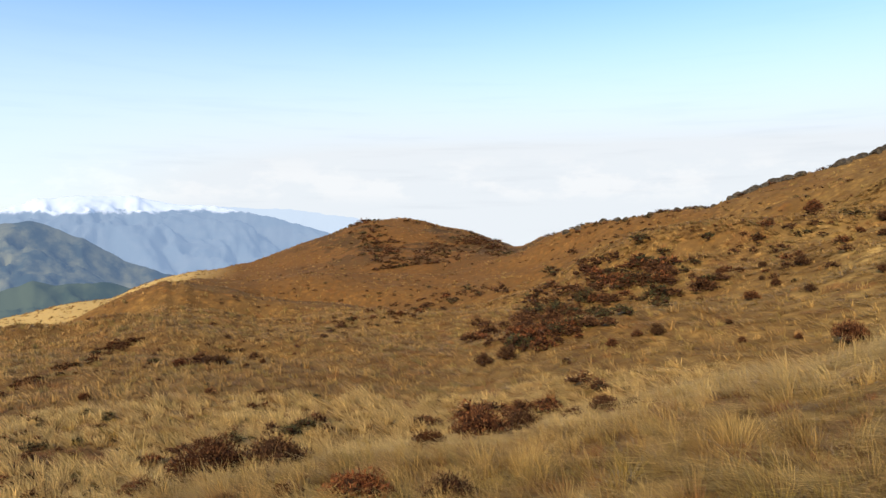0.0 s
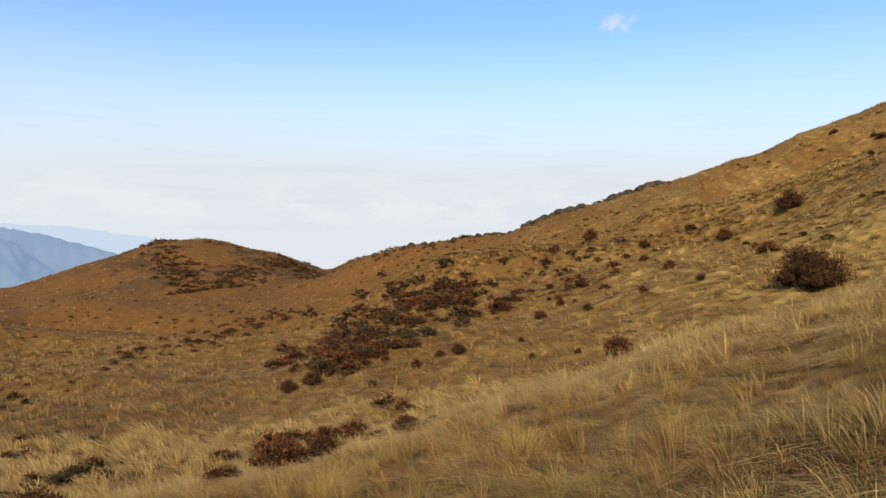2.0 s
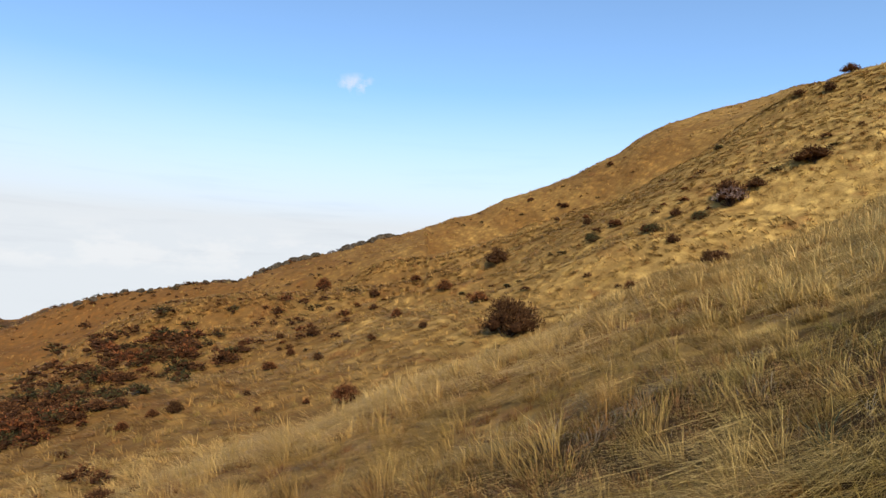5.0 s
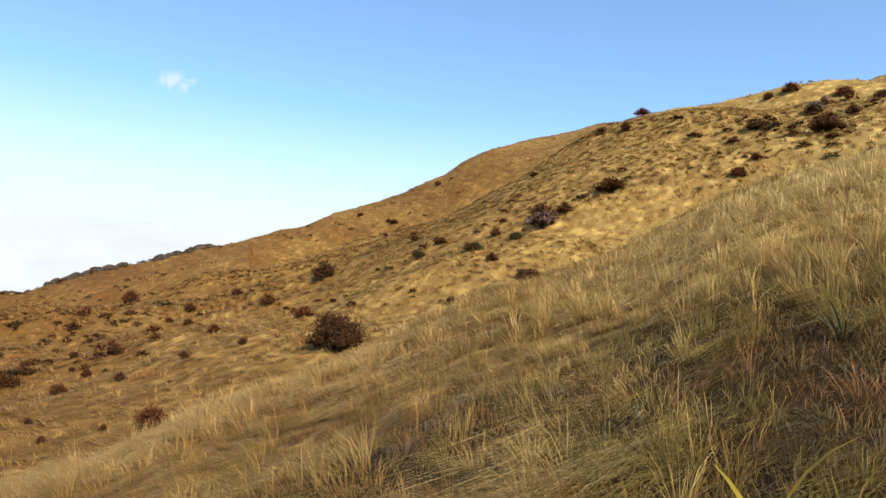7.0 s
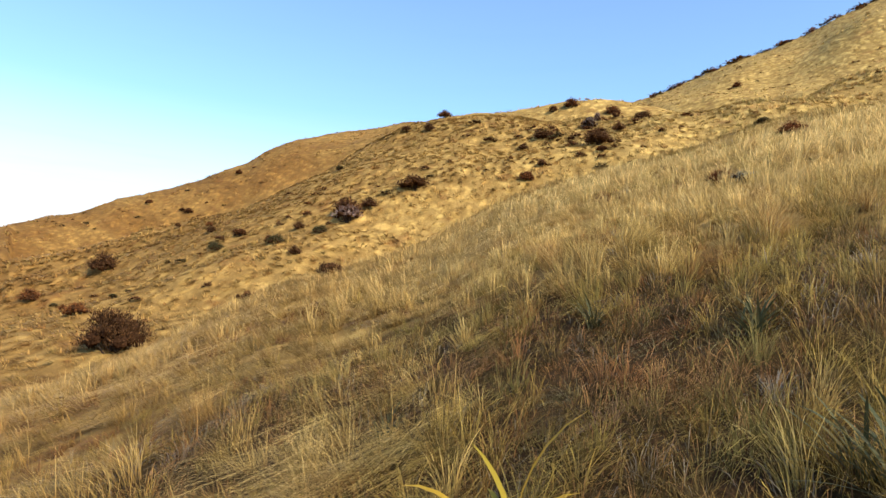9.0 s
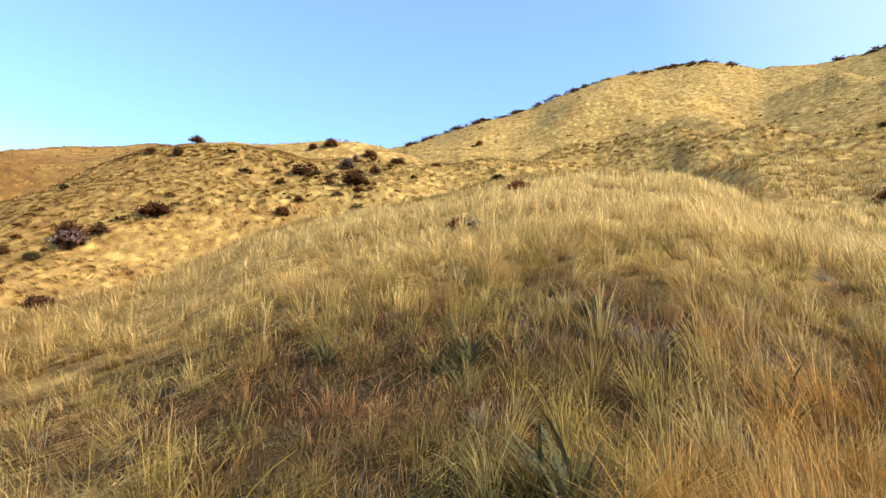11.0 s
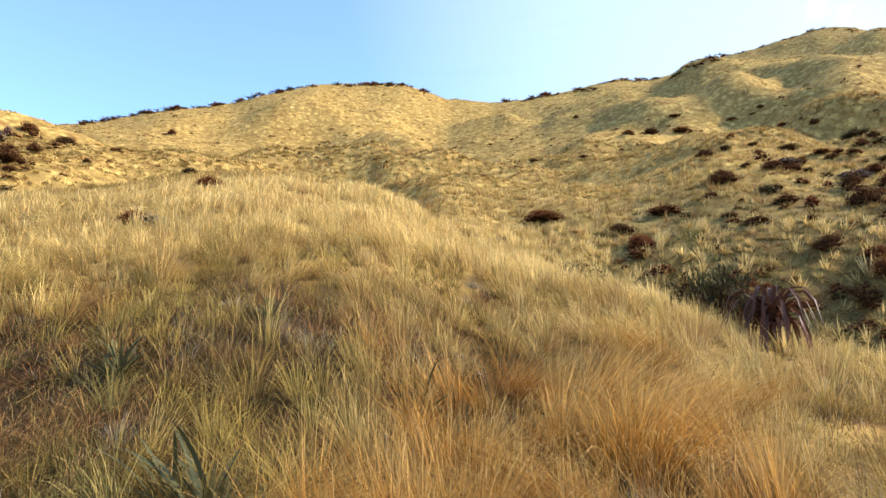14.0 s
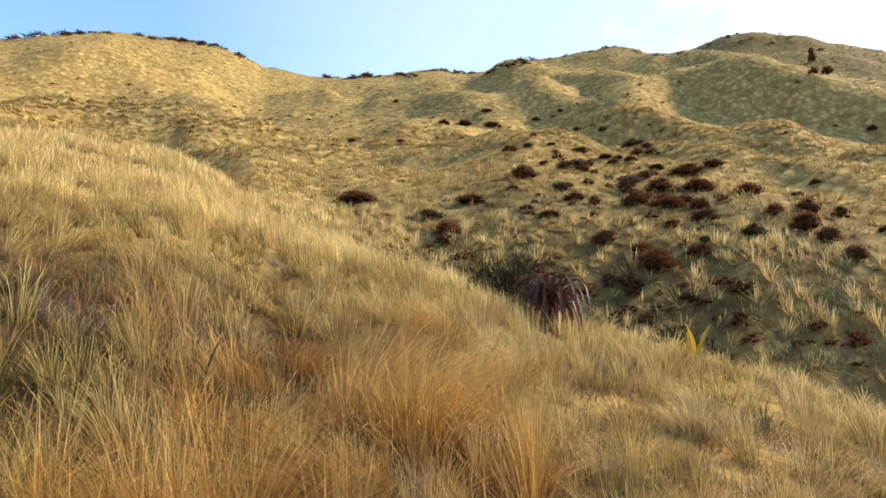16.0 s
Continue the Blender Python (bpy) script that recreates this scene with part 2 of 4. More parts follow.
def leaf_material(name, dark, mid, bright, rough=0.6, translucent=0.2, grow=(0.45, 0.6, 0.95, 1.0)):
    m, n = material(name)
    each = n.add("ShaderNodeNewGeometry").outputs["Random Per Island"]
    thing = n.add("ShaderNodeObjectInfo").outputs["Random"]
    c = n.ramp(each, [(0.0, dark), (0.55, mid), (1.0, bright)])
    c = n.mix(1.0, c, n.ramp(thing, [(0.0, (0.75, 0.8, 0.8)), (0.5, (1.0, 1.0, 1.0)), (1.0, (1.45, 1.15, 0.95))]), "MULTIPLY")
    finish(n, c, rough, translucent=translucent, spec=0.06)
    return m


heath_leaf = leaf_material("heath_foliage", (0.034, 0.017, 0.009), (0.095, 0.043, 0.018), (0.20, 0.095, 0.036))
rust_leaf = leaf_material("rust_foliage", (0.042, 0.016, 0.008), (0.12, 0.044, 0.017), (0.25, 0.10, 0.036))
green_leaf = leaf_material("dark_green_foliage", (0.020, 0.022, 0.012), (0.050, 0.048, 0.020), (0.11, 0.09, 0.034))
twig_leaf = leaf_material("bare_twigs", (0.07, 0.05, 0.045), (0.14, 0.10, 0.09), (0.22, 0.17, 0.15), 0.8, 0.0)
silver_leaf = leaf_material("silver_foliage", (0.16, 0.17, 0.13), (0.32, 0.33, 0.26), (0.5, 0.5, 0.42))
flax_leaf = leaf_material("purple_flax_blade", (0.03, 0.015, 0.012), (0.08, 0.038, 0.03), (0.21, 0.13, 0.10), 0.4, 0.15)
lily_leaf = leaf_material("yellow_green_blade", (0.16, 0.15, 0.02), (0.34, 0.26, 0.035), (0.55, 0.30, 0.04), 0.4, 0.35)
spear_leaf = leaf_material("grey_green_spear", (0.03, 0.035, 0.018), (0.07, 0.075, 0.038), (0.17, 0.165, 0.09), 0.5, 0.15)
# for the shrub cores: shade within the foliage put into a dark colour
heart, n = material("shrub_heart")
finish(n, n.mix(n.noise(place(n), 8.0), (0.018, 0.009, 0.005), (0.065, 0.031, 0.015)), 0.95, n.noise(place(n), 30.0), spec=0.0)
bark, n = material("shrub_bark")
finish(n, n.mix(n.noise(place(n), 14.0), (0.02, 0.012, 0.008), (0.07, 0.045, 0.03)), 0.9, n.noise(place(n), 60.0), spec=0.1)
rock, n = material("lichened_rock")
lich = n.noise(place(n), 1.6, 6.0, 0.65)
tone = n.mix(n.step(lich, 0.42, 0.62), (0.035, 0.027, 0.018), (0.10, 0.075, 0.048))
tone = n.mix(n.step(n.noise(place(n), 5.0, 3.0), 0.62, 0.72), tone, (0.16, 0.135, 0.095))
finish(n, tone, 0.9, lich, bump_strength=0.7, bump_distance=0.1, spec=0.1)


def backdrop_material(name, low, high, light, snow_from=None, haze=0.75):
    """Far rock and bush, with the bright haze before them put into the material as a glow."""
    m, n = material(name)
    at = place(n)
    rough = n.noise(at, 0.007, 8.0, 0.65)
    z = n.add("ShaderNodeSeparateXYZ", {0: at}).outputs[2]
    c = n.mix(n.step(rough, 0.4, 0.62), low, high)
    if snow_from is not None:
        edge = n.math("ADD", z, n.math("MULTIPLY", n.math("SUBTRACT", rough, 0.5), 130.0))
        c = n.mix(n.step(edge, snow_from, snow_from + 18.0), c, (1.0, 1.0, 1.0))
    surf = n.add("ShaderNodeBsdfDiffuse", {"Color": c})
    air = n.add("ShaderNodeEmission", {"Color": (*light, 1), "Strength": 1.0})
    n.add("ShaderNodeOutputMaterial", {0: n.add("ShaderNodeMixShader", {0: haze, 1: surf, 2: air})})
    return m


# ---- the lie of the land: crest lines round the standpoint, as bearing, angle of rise, distance ----
NEAR = [(-60, -19, 10), (-36, -21, 10.5), (-18, -20.5, 11.5), (-1, -19.4, 13), (6, -18.4, 13.5), (13, -16.5, 14), (20, -14.2, 15),
        (27, -12.1, 16), (32, -10.5, 17), (37, -7.9, 18), (44, -5.4, 19.5), (50, -3, 21), (55, 0, 23), (60, 2.7, 25), (65, 4, 26),
        (72, 6.4, 28), (80, 10.6, 31), (85, 12.3, 33), (93, 14, 35), (103, 16.1, 37), (109, 16.5, 37), (118, 15.9, 33),
        (123.5, 12.2, 20), (128, 9.5, 15.5), (133, 7.6, 13), (142, 5.1, 11), (148, 2.1, 10.5), (159, -0.4, 11), (175, -5.7, 12),
        (200, -12, 12), (250, -18, 10)]
DIP = [(-60, 1), (-20, 0.6), (0, 1.2), (30, 1.2), (50, 0.8), (70, 1.5), (85, 2), (100, 0.8), (115, 1.2), (119, 0.6), (124, -1.6), (130, -1.3),
       (136, 0.6), (142, 3.5), (150, 5), (165, 5), (180, 4), (220, 1)]
LOW = [(-60, -18, 22), (-36, -17, 20), (-18, -16, 24), (0, -15, 28), (8, -13.5, 28), (15, -10, 32), (27, -7, 36), (37, -3, 38),
       (47, 0, 40), (55, 4, 42), (62, 7, 44), (70, 10, 46), (76, 13, 48), (86, 14.5, 50), (92, 15, 50), (97, 15.6, 55),
       (109, 17.2, 60), (117, 17, 60), (121, 16.4, 46), (124, 15.4, 38), (130, 13.2, 32), (135, 12, 26), (141, 10, 24), (149, 9, 22), (160, 7.5, 22),
       (167, 6.5, 22), (178, 4, 24), (200, -4, 25), (250, -14, 30)]
HIGH = [(-60, -11, 90), (-36, -10.2, 95), (-31.4, -9.7, 98), (-27.8, -7.8, 104), (-23.5, -6.0, 112), (-18, -6.6, 116), (0, -6.9, 120),
         (8, -6.2, 100), (15, -4, 74), (27, -1, 72), (37, 1.3, 70), (41, 1.9, 70), (44, 2.9, 70), (48, 4.4, 70), (53, 6.5, 69), (58.5, 8.8, 67),
         (61.4, 10.6, 66), (64.3, 12.4, 66), (67.3, 14.5, 66), (70, 16.0, 66), (73, 17.1, 66), (77, 17.6, 67), (81, 17.8, 68), (85, 17.95, 70),
         (89, 17.7, 72), (92, 17.2, 74), (97, 17.0, 80), (109, 19.3, 90), (117, 19.3, 95), (124, 18.4, 90), (130, 16.6, 62), (135, 17.2, 64),
         (140, 18.0, 70), (149, 17.4, 70), (155, 16.3, 66), (160, 15, 62), (178, 12, 65), (200, 4, 70), (250, -8, 90)]
# how far the ground falls away again behind the upper crest
HIGH_DIP = [(-60, 1.0), (-36, 1.3), (-28, 1.0), (-25, 0.4), (-22, 0), (40, 0), (44, 0.9), (50, 1.4), (60, 1.8), (66, 1.6), (70, 1.2), (74, 0.8), (86, 0.6),
            (90, 0.3), (93, 0), (190, 0), (250, 0.5)]
RIDGE_FAR = [(-60, 160), (-36, 165), (-26, 170), (-15, 185), (-3, 200), (3, 190), (8, 160), (15, 130), (27, 120), (37, 115), (47, 118), (55, 120),
         (62, 124), (76, 135), (92, 140), (109, 150), (124, 160), (135, 170), (149, 190), (160, 250), (167, 290), (178, 300), (200, 250), (250, 180)]
RIDGE = [(-60, -8.5), (-36, -8.08), (-32, -7.31), (-28, -7.04), (-26, -6.13), (-24, -5.55), (-22, -5.3), (-20, -5.11), (-17, -4.4), (-15, -3.66),
         (-13, -2.99), (-11, -2.43), (-9, -1.76), (-7, -1.09), (-5, -0.79), (-3.4, -0.68), (-1, -1.17), (1, -1.61), (3, -1.97), (5, -2.74),
         (6.6, -3.35), (7.3, -3.35), (9, -2.51), (11, -1.85), (13, -1.63), (15, -1.27), (17, -0.99), (19, -0.52), (21, -0.28), (23, -0.03),
         (25, 0.92), (27, 1.93), (29, 2.45), (31, 2.95), (33, 3.7), (35, 4.52), (37, 5.04), (39, 5.6), (41.5, 6.53), (44, 7.21), (46.5, 8.49),
         (48.5, 8.99), (50.5, 9.77), (52.5, 10.56), (54.5, 11.45), (56.5, 12.32), (58, 13.54), (59.5, 14.4), (61, 14.95), (63, 15.38), (66, 16.13),
         (68.5, 16.57), (71, 17.12), (76, 16.6), (86, 17.0)]
RIDGE_HIGH = [(90, 18.1), (93, 18.89), (95.3, 19.51), (97.5, 20.21), (100, 20.9), (102.7, 21.5), (105, 22), (107, 22.71), (109.5, 23.49),
         (112, 24.14), (115, 24.48), (117.5, 24.45), (120.5, 24.34), (122.5, 23.9), (124.8, 23.09), (129, 22.64), (134, 22.76), (138, 23.07),
         (141, 23.43), (143.8, 22.96), (145.5, 23.18), (148, 23.84), (151, 23.79), (154, 23.75), (157, 23.53), (161.9, 22.44), (164.3, 22.6),
         (167, 23.11), (169, 22.84), (172, 22.03), (175.5, 20.88), (178, 19.78), (200, 10), (250, -8)]


def round_table(rows, column, az):
    """A column of a table by bearing, read smoothly all the way round."""
    r = np.array(rows, float)
    a = np.concatenate([r[:, 0] - 360, r[:, 0], r[:, 0] + 360])
    return np.interp(az, a, np.tile(r[:, column], 3))


def hash_noise(x, y, seed):
    """Smooth value noise on a unit lattice, -1 to 1."""
    xi, yi = np.floor(x).astype(np.int64), np.floor(y).astype(np.int64)
    fx, fy = x - xi, y - yi
    fx, fy = fx * fx * (3 - 2 * fx), fy * fy * (3 - 2 * fy)

    def h(i, j):
        n = (i * 374761393 + j * 668265263 + seed * 982451653) & 0x7FFFFFFF
        n = ((n ^ (n >> 13)) * 1274126177) & 0x7FFFFFFF
        n = ((n ^ (n >> 16)) * 1103515245) & 0x7FFFFFFF
        return (n % 65536) / 32767.5 - 1

    return (h(xi, yi) * (1 - fx) + h(xi + 1, yi) * fx) * (1 - fy) + (h(xi, yi + 1) * (1 - fx) + h(xi + 1, yi + 1) * fx) * fy


def fbm(x, y, seed, octaves=4):
    s, a, t = 0.0, 1.0, 0.0
    for k in range(octaves):
        s, t = s + a * hash_noise(x * 2**k, y * 2**k, seed + 17 * k), t + a
        a *= 0.5
    return s / t


def height(x, y):
    """The height of the ground at x, y (the standpoint is 0, 0)."""
    x, y = np.asarray(x, float), np.asarray(y, float)
    d, az = np.hypot(x, y), np.degrees(np.arctan2(x, y))
    # blur the bearing a little, so that the crest lines are smooth
    near_d, low_d, high_d, far_d = 0, 0, 0, 0
    zs = [0, 0, 0, 0, 0, 0]
    fall = 0
    for off, wt in ((-1.2, 0.25), (0, 0.5), (1.2, 0.25)):
        a = az + off
        dn, dl, dh, df = round_table(NEAR, 2, a), round_table(LOW, 2, a), round_table(HIGH, 2, a), round_table(RIDGE_FAR, 1, a)
        near_d, low_d, high_d, far_d = near_d + wt * dn, low_d + wt * dl, high_d + wt * dh, far_d + wt * df
        en, dip = round_table(NEAR, 1, a), round_table(DIP, 1, a)
        zs[0] = zs[0] + wt * (EYE + dn * np.tan(np.radians(en)) - 0.32)
        zs[1] = zs[1] + wt * (EYE + 1.3 * dn * np.tan(np.radians(en - dip)) - 0.32)
        zs[2] = zs[2] + wt * (EYE + dl * np.tan(np.radians(round_table(LOW, 1, a))))
        zs[3] = zs[3] + wt * (EYE + dh * np.tan(np.radians(round_table(HIGH, 1, a))))
        drop = round_table(HIGH_DIP, 1, a)
        fall = fall + wt * drop
        zs[5] = zs[5] + wt * (EYE + 1.2 * dh * np.tan(np.radians(round_table(HIGH, 1, a) - drop)))
    skyline = round_table(RIDGE + RIDGE_HIGH, 1, az)
    zs[4] = EYE + far_d * np.tan(np.radians(skyline))
    low_d = np.maximum(low_d, 1.45 * near_d)
    high_d = np.maximum(high_d, low_d * 1.2)
    far_d = np.maximum(far_d, high_d * 1.45)
    valley = -420.0 + 0 * d
    D = [0 * d, near_d, 1.3 * near_d, low_d, high_d, 1.2 * high_d, far_d, far_d * 1.3, far_d * 0 + 900.0, far_d * 0 + 2500.0, far_d * 0 + 60000.0]
    # where nothing falls away, the line lies on the way from the upper crest to the skyline
    rising = zs[3] + (zs[4] - zs[3]) * 0.2 * high_d / (far_d - high_d)
    zs[5] = np.where(fall > 0.05, np.minimum(zs[5], rising), rising)
    Z = [0 * d, zs[0], zs[1], zs[2], zs[3], zs[5], zs[4], zs[4] - 0.10 * far_d, np.minimum(zs[4] - 110, -210.0), valley, valley]
    # a monotone cubic through the lines, outwards
    n = len(D)
    S = [(Z[i + 1] - Z[i]) / (D[i + 1] - D[i]) for i in range(n - 1)]
    T = [S[0]] + [np.where(S[i - 1] * S[i] > 0, 2 * S[i - 1] * S[i] / (S[i - 1] + S[i] + 1e-12), 0) for i in range(1, n - 1)] + [0 * d]
    # crests roll over along the line of sight from the standpoint, so that each is the true edge of what is seen
    T[1] = (Z[1] - EYE) / D[1]
    T[6] = (Z[6] - EYE) / D[6]
    T[4] = np.where(fall > 0.25, (Z[4] - EYE) / D[4], np.minimum(T[4], (Z[4] - EYE) / D[4] + 0.12))
    z = 0 * d
    for i in range(n - 1):
        inside = (d >= D[i]) & (d < D[i + 1])
        h = D[i + 1] - D[i]
        t = np.clip((d - D[i]) / h, 0, 1)
        p = ((1 + 2 * t) * Z[i] + t * h * T[i]) * (1 - t) ** 2 + (t * t * (3 - 2 * t)) * Z[i + 1] + t * t * (t - 1) * h * T[i + 1]
        z = np.where(inside, p, z)
    # hummocks, terraces along the slope and the knobbly skyline
    soft = np.clip((d - 2) / 20, 0, 1)
    open_ = np.clip((d - 22) / 30, 0, 1) * np.clip((far_d * 1.0 - d) / (0.22 * far_d), 0, 1)
    z = z + 0.10 * np.clip(d / 4, 0, 1) * fbm(x / 1.1, y / 1.1, 3, 2)
    z = z + 0.0045 * d * soft * fbm(x / (3 + 0.05 * d), y / (3 + 0.05 * d), 5, 3)
    # long billows across the fall of the slope, shorter and bolder to the south
    out, turn = np.log(np.maximum(d, 5.0)), az + 6 * fbm(x / 30, y / 30, 13, 2)
    southern = np.clip((az - 92) / 22, 0, 1)
    fade = np.clip(1.5 - d / 190, 0.6, 1) * np.minimum(d, 150) * open_ * 1.6
    z = z + fade * (1 - southern) * 0.026 * fbm(out / 0.13 + 0.03 * turn, turn / 20, 9, 2)
    z = z + fade * southern * 0.043 * fbm(out / 0.15 + 0.03 * turn, turn / 10, 10, 2)
    z = z + 0.2 * open_ * fbm(x / 2.6, y / 2.6, 15, 2)
    # bare ribs down the knoll
    knoll = np.exp(-(((x + 8) / 45) ** 2) - ((y - 185) / 50) ** 2)
    z = z + 1.3 * knoll * np.clip((far_d - d) / 25, 0, 1) * fbm(x / 16 + 0.02 * y, y / 60, 19, 3)
    return z


SIGHT = np.geomspace(1.5, 420, 520)


def ground_at(az_, rise, least=0.0):
    """How far off the ground lies that shows at a bearing and rise from the standpoint."""
    a_ = radians(az_)
    up = np.degrees(np.arctan2(height(SIGHT * math.sin(a_), SIGHT * math.cos(a_)) - EYE, SIGHT))
    up[SIGHT < least] = -90
    top = np.maximum.accumulate(up)
    k = int(np.argmax(top >= rise)) if top[-1] >= rise else int(np.argmax(up))
    return float(SIGHT[k])


def mesh_from(name, verts, faces, mat, smooth=True, uv=None, lie=None, inner=None, inner_mat=None):
    """A mesh from arrays; faces is an (n, 3) or (n, 4) array; inner marks faces of the second material."""
    verts, faces = np.asarray(verts, np.float32), np.asarray(faces, np.int32)
    me = bpy.data.meshes.new(name)
    k = faces.shape[1]
    me.vertices.add(len(verts))
    me.vertices.foreach_set("co", verts.ravel())
    me.loops.add(faces.size)
    me.loops.foreach_set("vertex_index", faces.ravel())
    me.polygons.add(len(faces))
    me.polygons.foreach_set("loop_start", np.arange(0, faces.size, k, dtype=np.int32))
    if uv is not None:
        layer = me.uv_layers.new(name="UVMap")
        layer.data.foreach_set("uv", np.asarray(uv, np.float32)[faces.ravel()].ravel())
    if lie is not None:
        me.attributes.new("lie", "FLOAT_VECTOR", "POINT").data.foreach_set("vector", np.asarray(lie, np.float32).ravel())
    me.polygons.foreach_set("use_smooth", np.full(len(faces), smooth))
    me.materials.append(mat)
    if inner is not None:
        me.materials.append(inner_mat)
        me.polygons.foreach_set("material_index", inner.astype(np.int32))
    me.update(calc_edges=True)
    return me


def polar_sheet(az, rad, zf):
    """Vertices and quads of a sheet over bearings (a closed ring) and radii."""
    a, r = np.meshgrid(np.radians(az), rad, indexing="ij")
    x, y = r * np.sin(a), r * np.cos(a)
    v = np.stack([x, y, zf(x, y)], -1).reshape(-1, 3)
    na, nr = len(az), len(rad)
    i, j = np.meshgrid(np.arange(na), np.arange(nr - 1), indexing="ij")
    i2 = (i + 1) % na
    f = np.stack([i * nr + j, i * nr + j + 1, i2 * nr + j + 1, i2 * nr + j], -1).reshape(-1, 4)
    return v, f


az = np.concatenate([np.arange(-44, 186, 0.33), np.arange(186, 316, 2.0)])
rad = np.concatenate([[0.0], np.geomspace(0.6, 420, 215), np.geomspace(460, 60000, 30)])
v, f = polar_sheet(az, rad, height)
ground = tagged(new("ground", mesh_from("ground", v, f, ground_mat)), "hillside of dry golden tussock turf rolling up to ridges", "hillside", kind="structure")


def range_of_hills(name, label, mat, crest, far, depth, rough, seed):
    """A far range: a crest line of (bearing, rise) at a distance, with ribs and gullies running down towards the viewer."""
    c = np.array(crest, float)
    az = np.arange(c[0, 0], c[-1, 0] + 0.01, 0.18)
    top = EYE + far * np.tan(np.radians(np.interp(az, c[:, 0], c[:, 1])))
    top = top + far * 0.0022 * fbm(az * 1.6, az * 0 + seed, seed, 5)
    u = np.concatenate([np.linspace(-0.25, 0, 6)[:-1], np.linspace(0, 1, 64) ** 1.4])
    A, U = np.meshgrid(az, u, indexing="ij")
    r = far - depth * U
    x, y = r * np.sin(np.radians(A)), r * np.cos(np.radians(A))
    base = -460.0
    fall = np.where(U < 0, 1 + 2.5 * U, (1 - U) ** 1.15)
    # ribs and gullies: sharp-crested noise, cut downwards so that the crest line stays
    k = rough * 3.0
    wx, wy = x + 0.5 * k * fbm(x / k, y / k, seed + 5, 3), y + 0.5 * k * fbm(x / k + 9, y / k, seed + 6, 3)
    cut = np.abs(fbm(wx / k, wy / k, seed, 6)) * 2.2
    z = base + (top[:, None] - base) * fall - rough * np.clip(cut, 0, 1.6) * np.clip(np.abs(U) * 9 + 0.03, 0, 1)
    v = np.stack([x, y, z], -1).reshape(-1, 3)
    na, nr = A.shape
    i, j = np.meshgrid(np.arange(na - 1), np.arange(nr - 1), indexing="ij")
    f = np.stack([i * nr + j, (i + 1) * nr + j, (i + 1) * nr + j + 1, i * nr + j + 1], -1).reshape(-1, 4)
    return tagged(new(name, mesh_from(name, v, f, mat)), label, "mountains", kind="structure")


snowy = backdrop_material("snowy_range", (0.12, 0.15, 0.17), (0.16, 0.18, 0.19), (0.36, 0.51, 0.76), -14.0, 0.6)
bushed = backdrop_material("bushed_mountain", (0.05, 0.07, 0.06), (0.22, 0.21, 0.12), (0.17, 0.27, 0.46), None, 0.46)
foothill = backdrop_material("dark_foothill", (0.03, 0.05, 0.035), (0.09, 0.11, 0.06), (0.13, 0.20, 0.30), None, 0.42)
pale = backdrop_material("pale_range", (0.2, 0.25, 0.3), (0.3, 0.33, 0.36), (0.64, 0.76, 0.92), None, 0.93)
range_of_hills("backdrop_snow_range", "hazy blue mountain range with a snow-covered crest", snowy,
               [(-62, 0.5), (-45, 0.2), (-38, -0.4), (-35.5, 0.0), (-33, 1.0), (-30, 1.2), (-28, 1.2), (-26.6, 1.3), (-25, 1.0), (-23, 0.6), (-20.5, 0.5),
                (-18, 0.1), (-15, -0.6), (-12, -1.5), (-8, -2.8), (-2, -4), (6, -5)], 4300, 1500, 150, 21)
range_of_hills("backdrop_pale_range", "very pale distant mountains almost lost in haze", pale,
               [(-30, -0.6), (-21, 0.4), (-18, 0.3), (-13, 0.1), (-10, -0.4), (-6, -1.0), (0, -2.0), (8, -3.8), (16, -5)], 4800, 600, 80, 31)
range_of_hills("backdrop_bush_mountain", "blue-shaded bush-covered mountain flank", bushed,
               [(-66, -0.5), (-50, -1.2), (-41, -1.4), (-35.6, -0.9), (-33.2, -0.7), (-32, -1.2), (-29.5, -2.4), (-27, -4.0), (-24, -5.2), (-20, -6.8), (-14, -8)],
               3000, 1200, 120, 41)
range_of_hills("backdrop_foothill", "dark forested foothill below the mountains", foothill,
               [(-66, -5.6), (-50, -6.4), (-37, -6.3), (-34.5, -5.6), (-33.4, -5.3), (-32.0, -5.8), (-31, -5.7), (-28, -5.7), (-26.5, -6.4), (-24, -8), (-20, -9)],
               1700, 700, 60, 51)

# ---- grass: tufts of bent, tapering blades, thinner on the ground with distance ----
rng = np.random.default_rng(7)
WIND = np.array(bearing(-55))[:2]


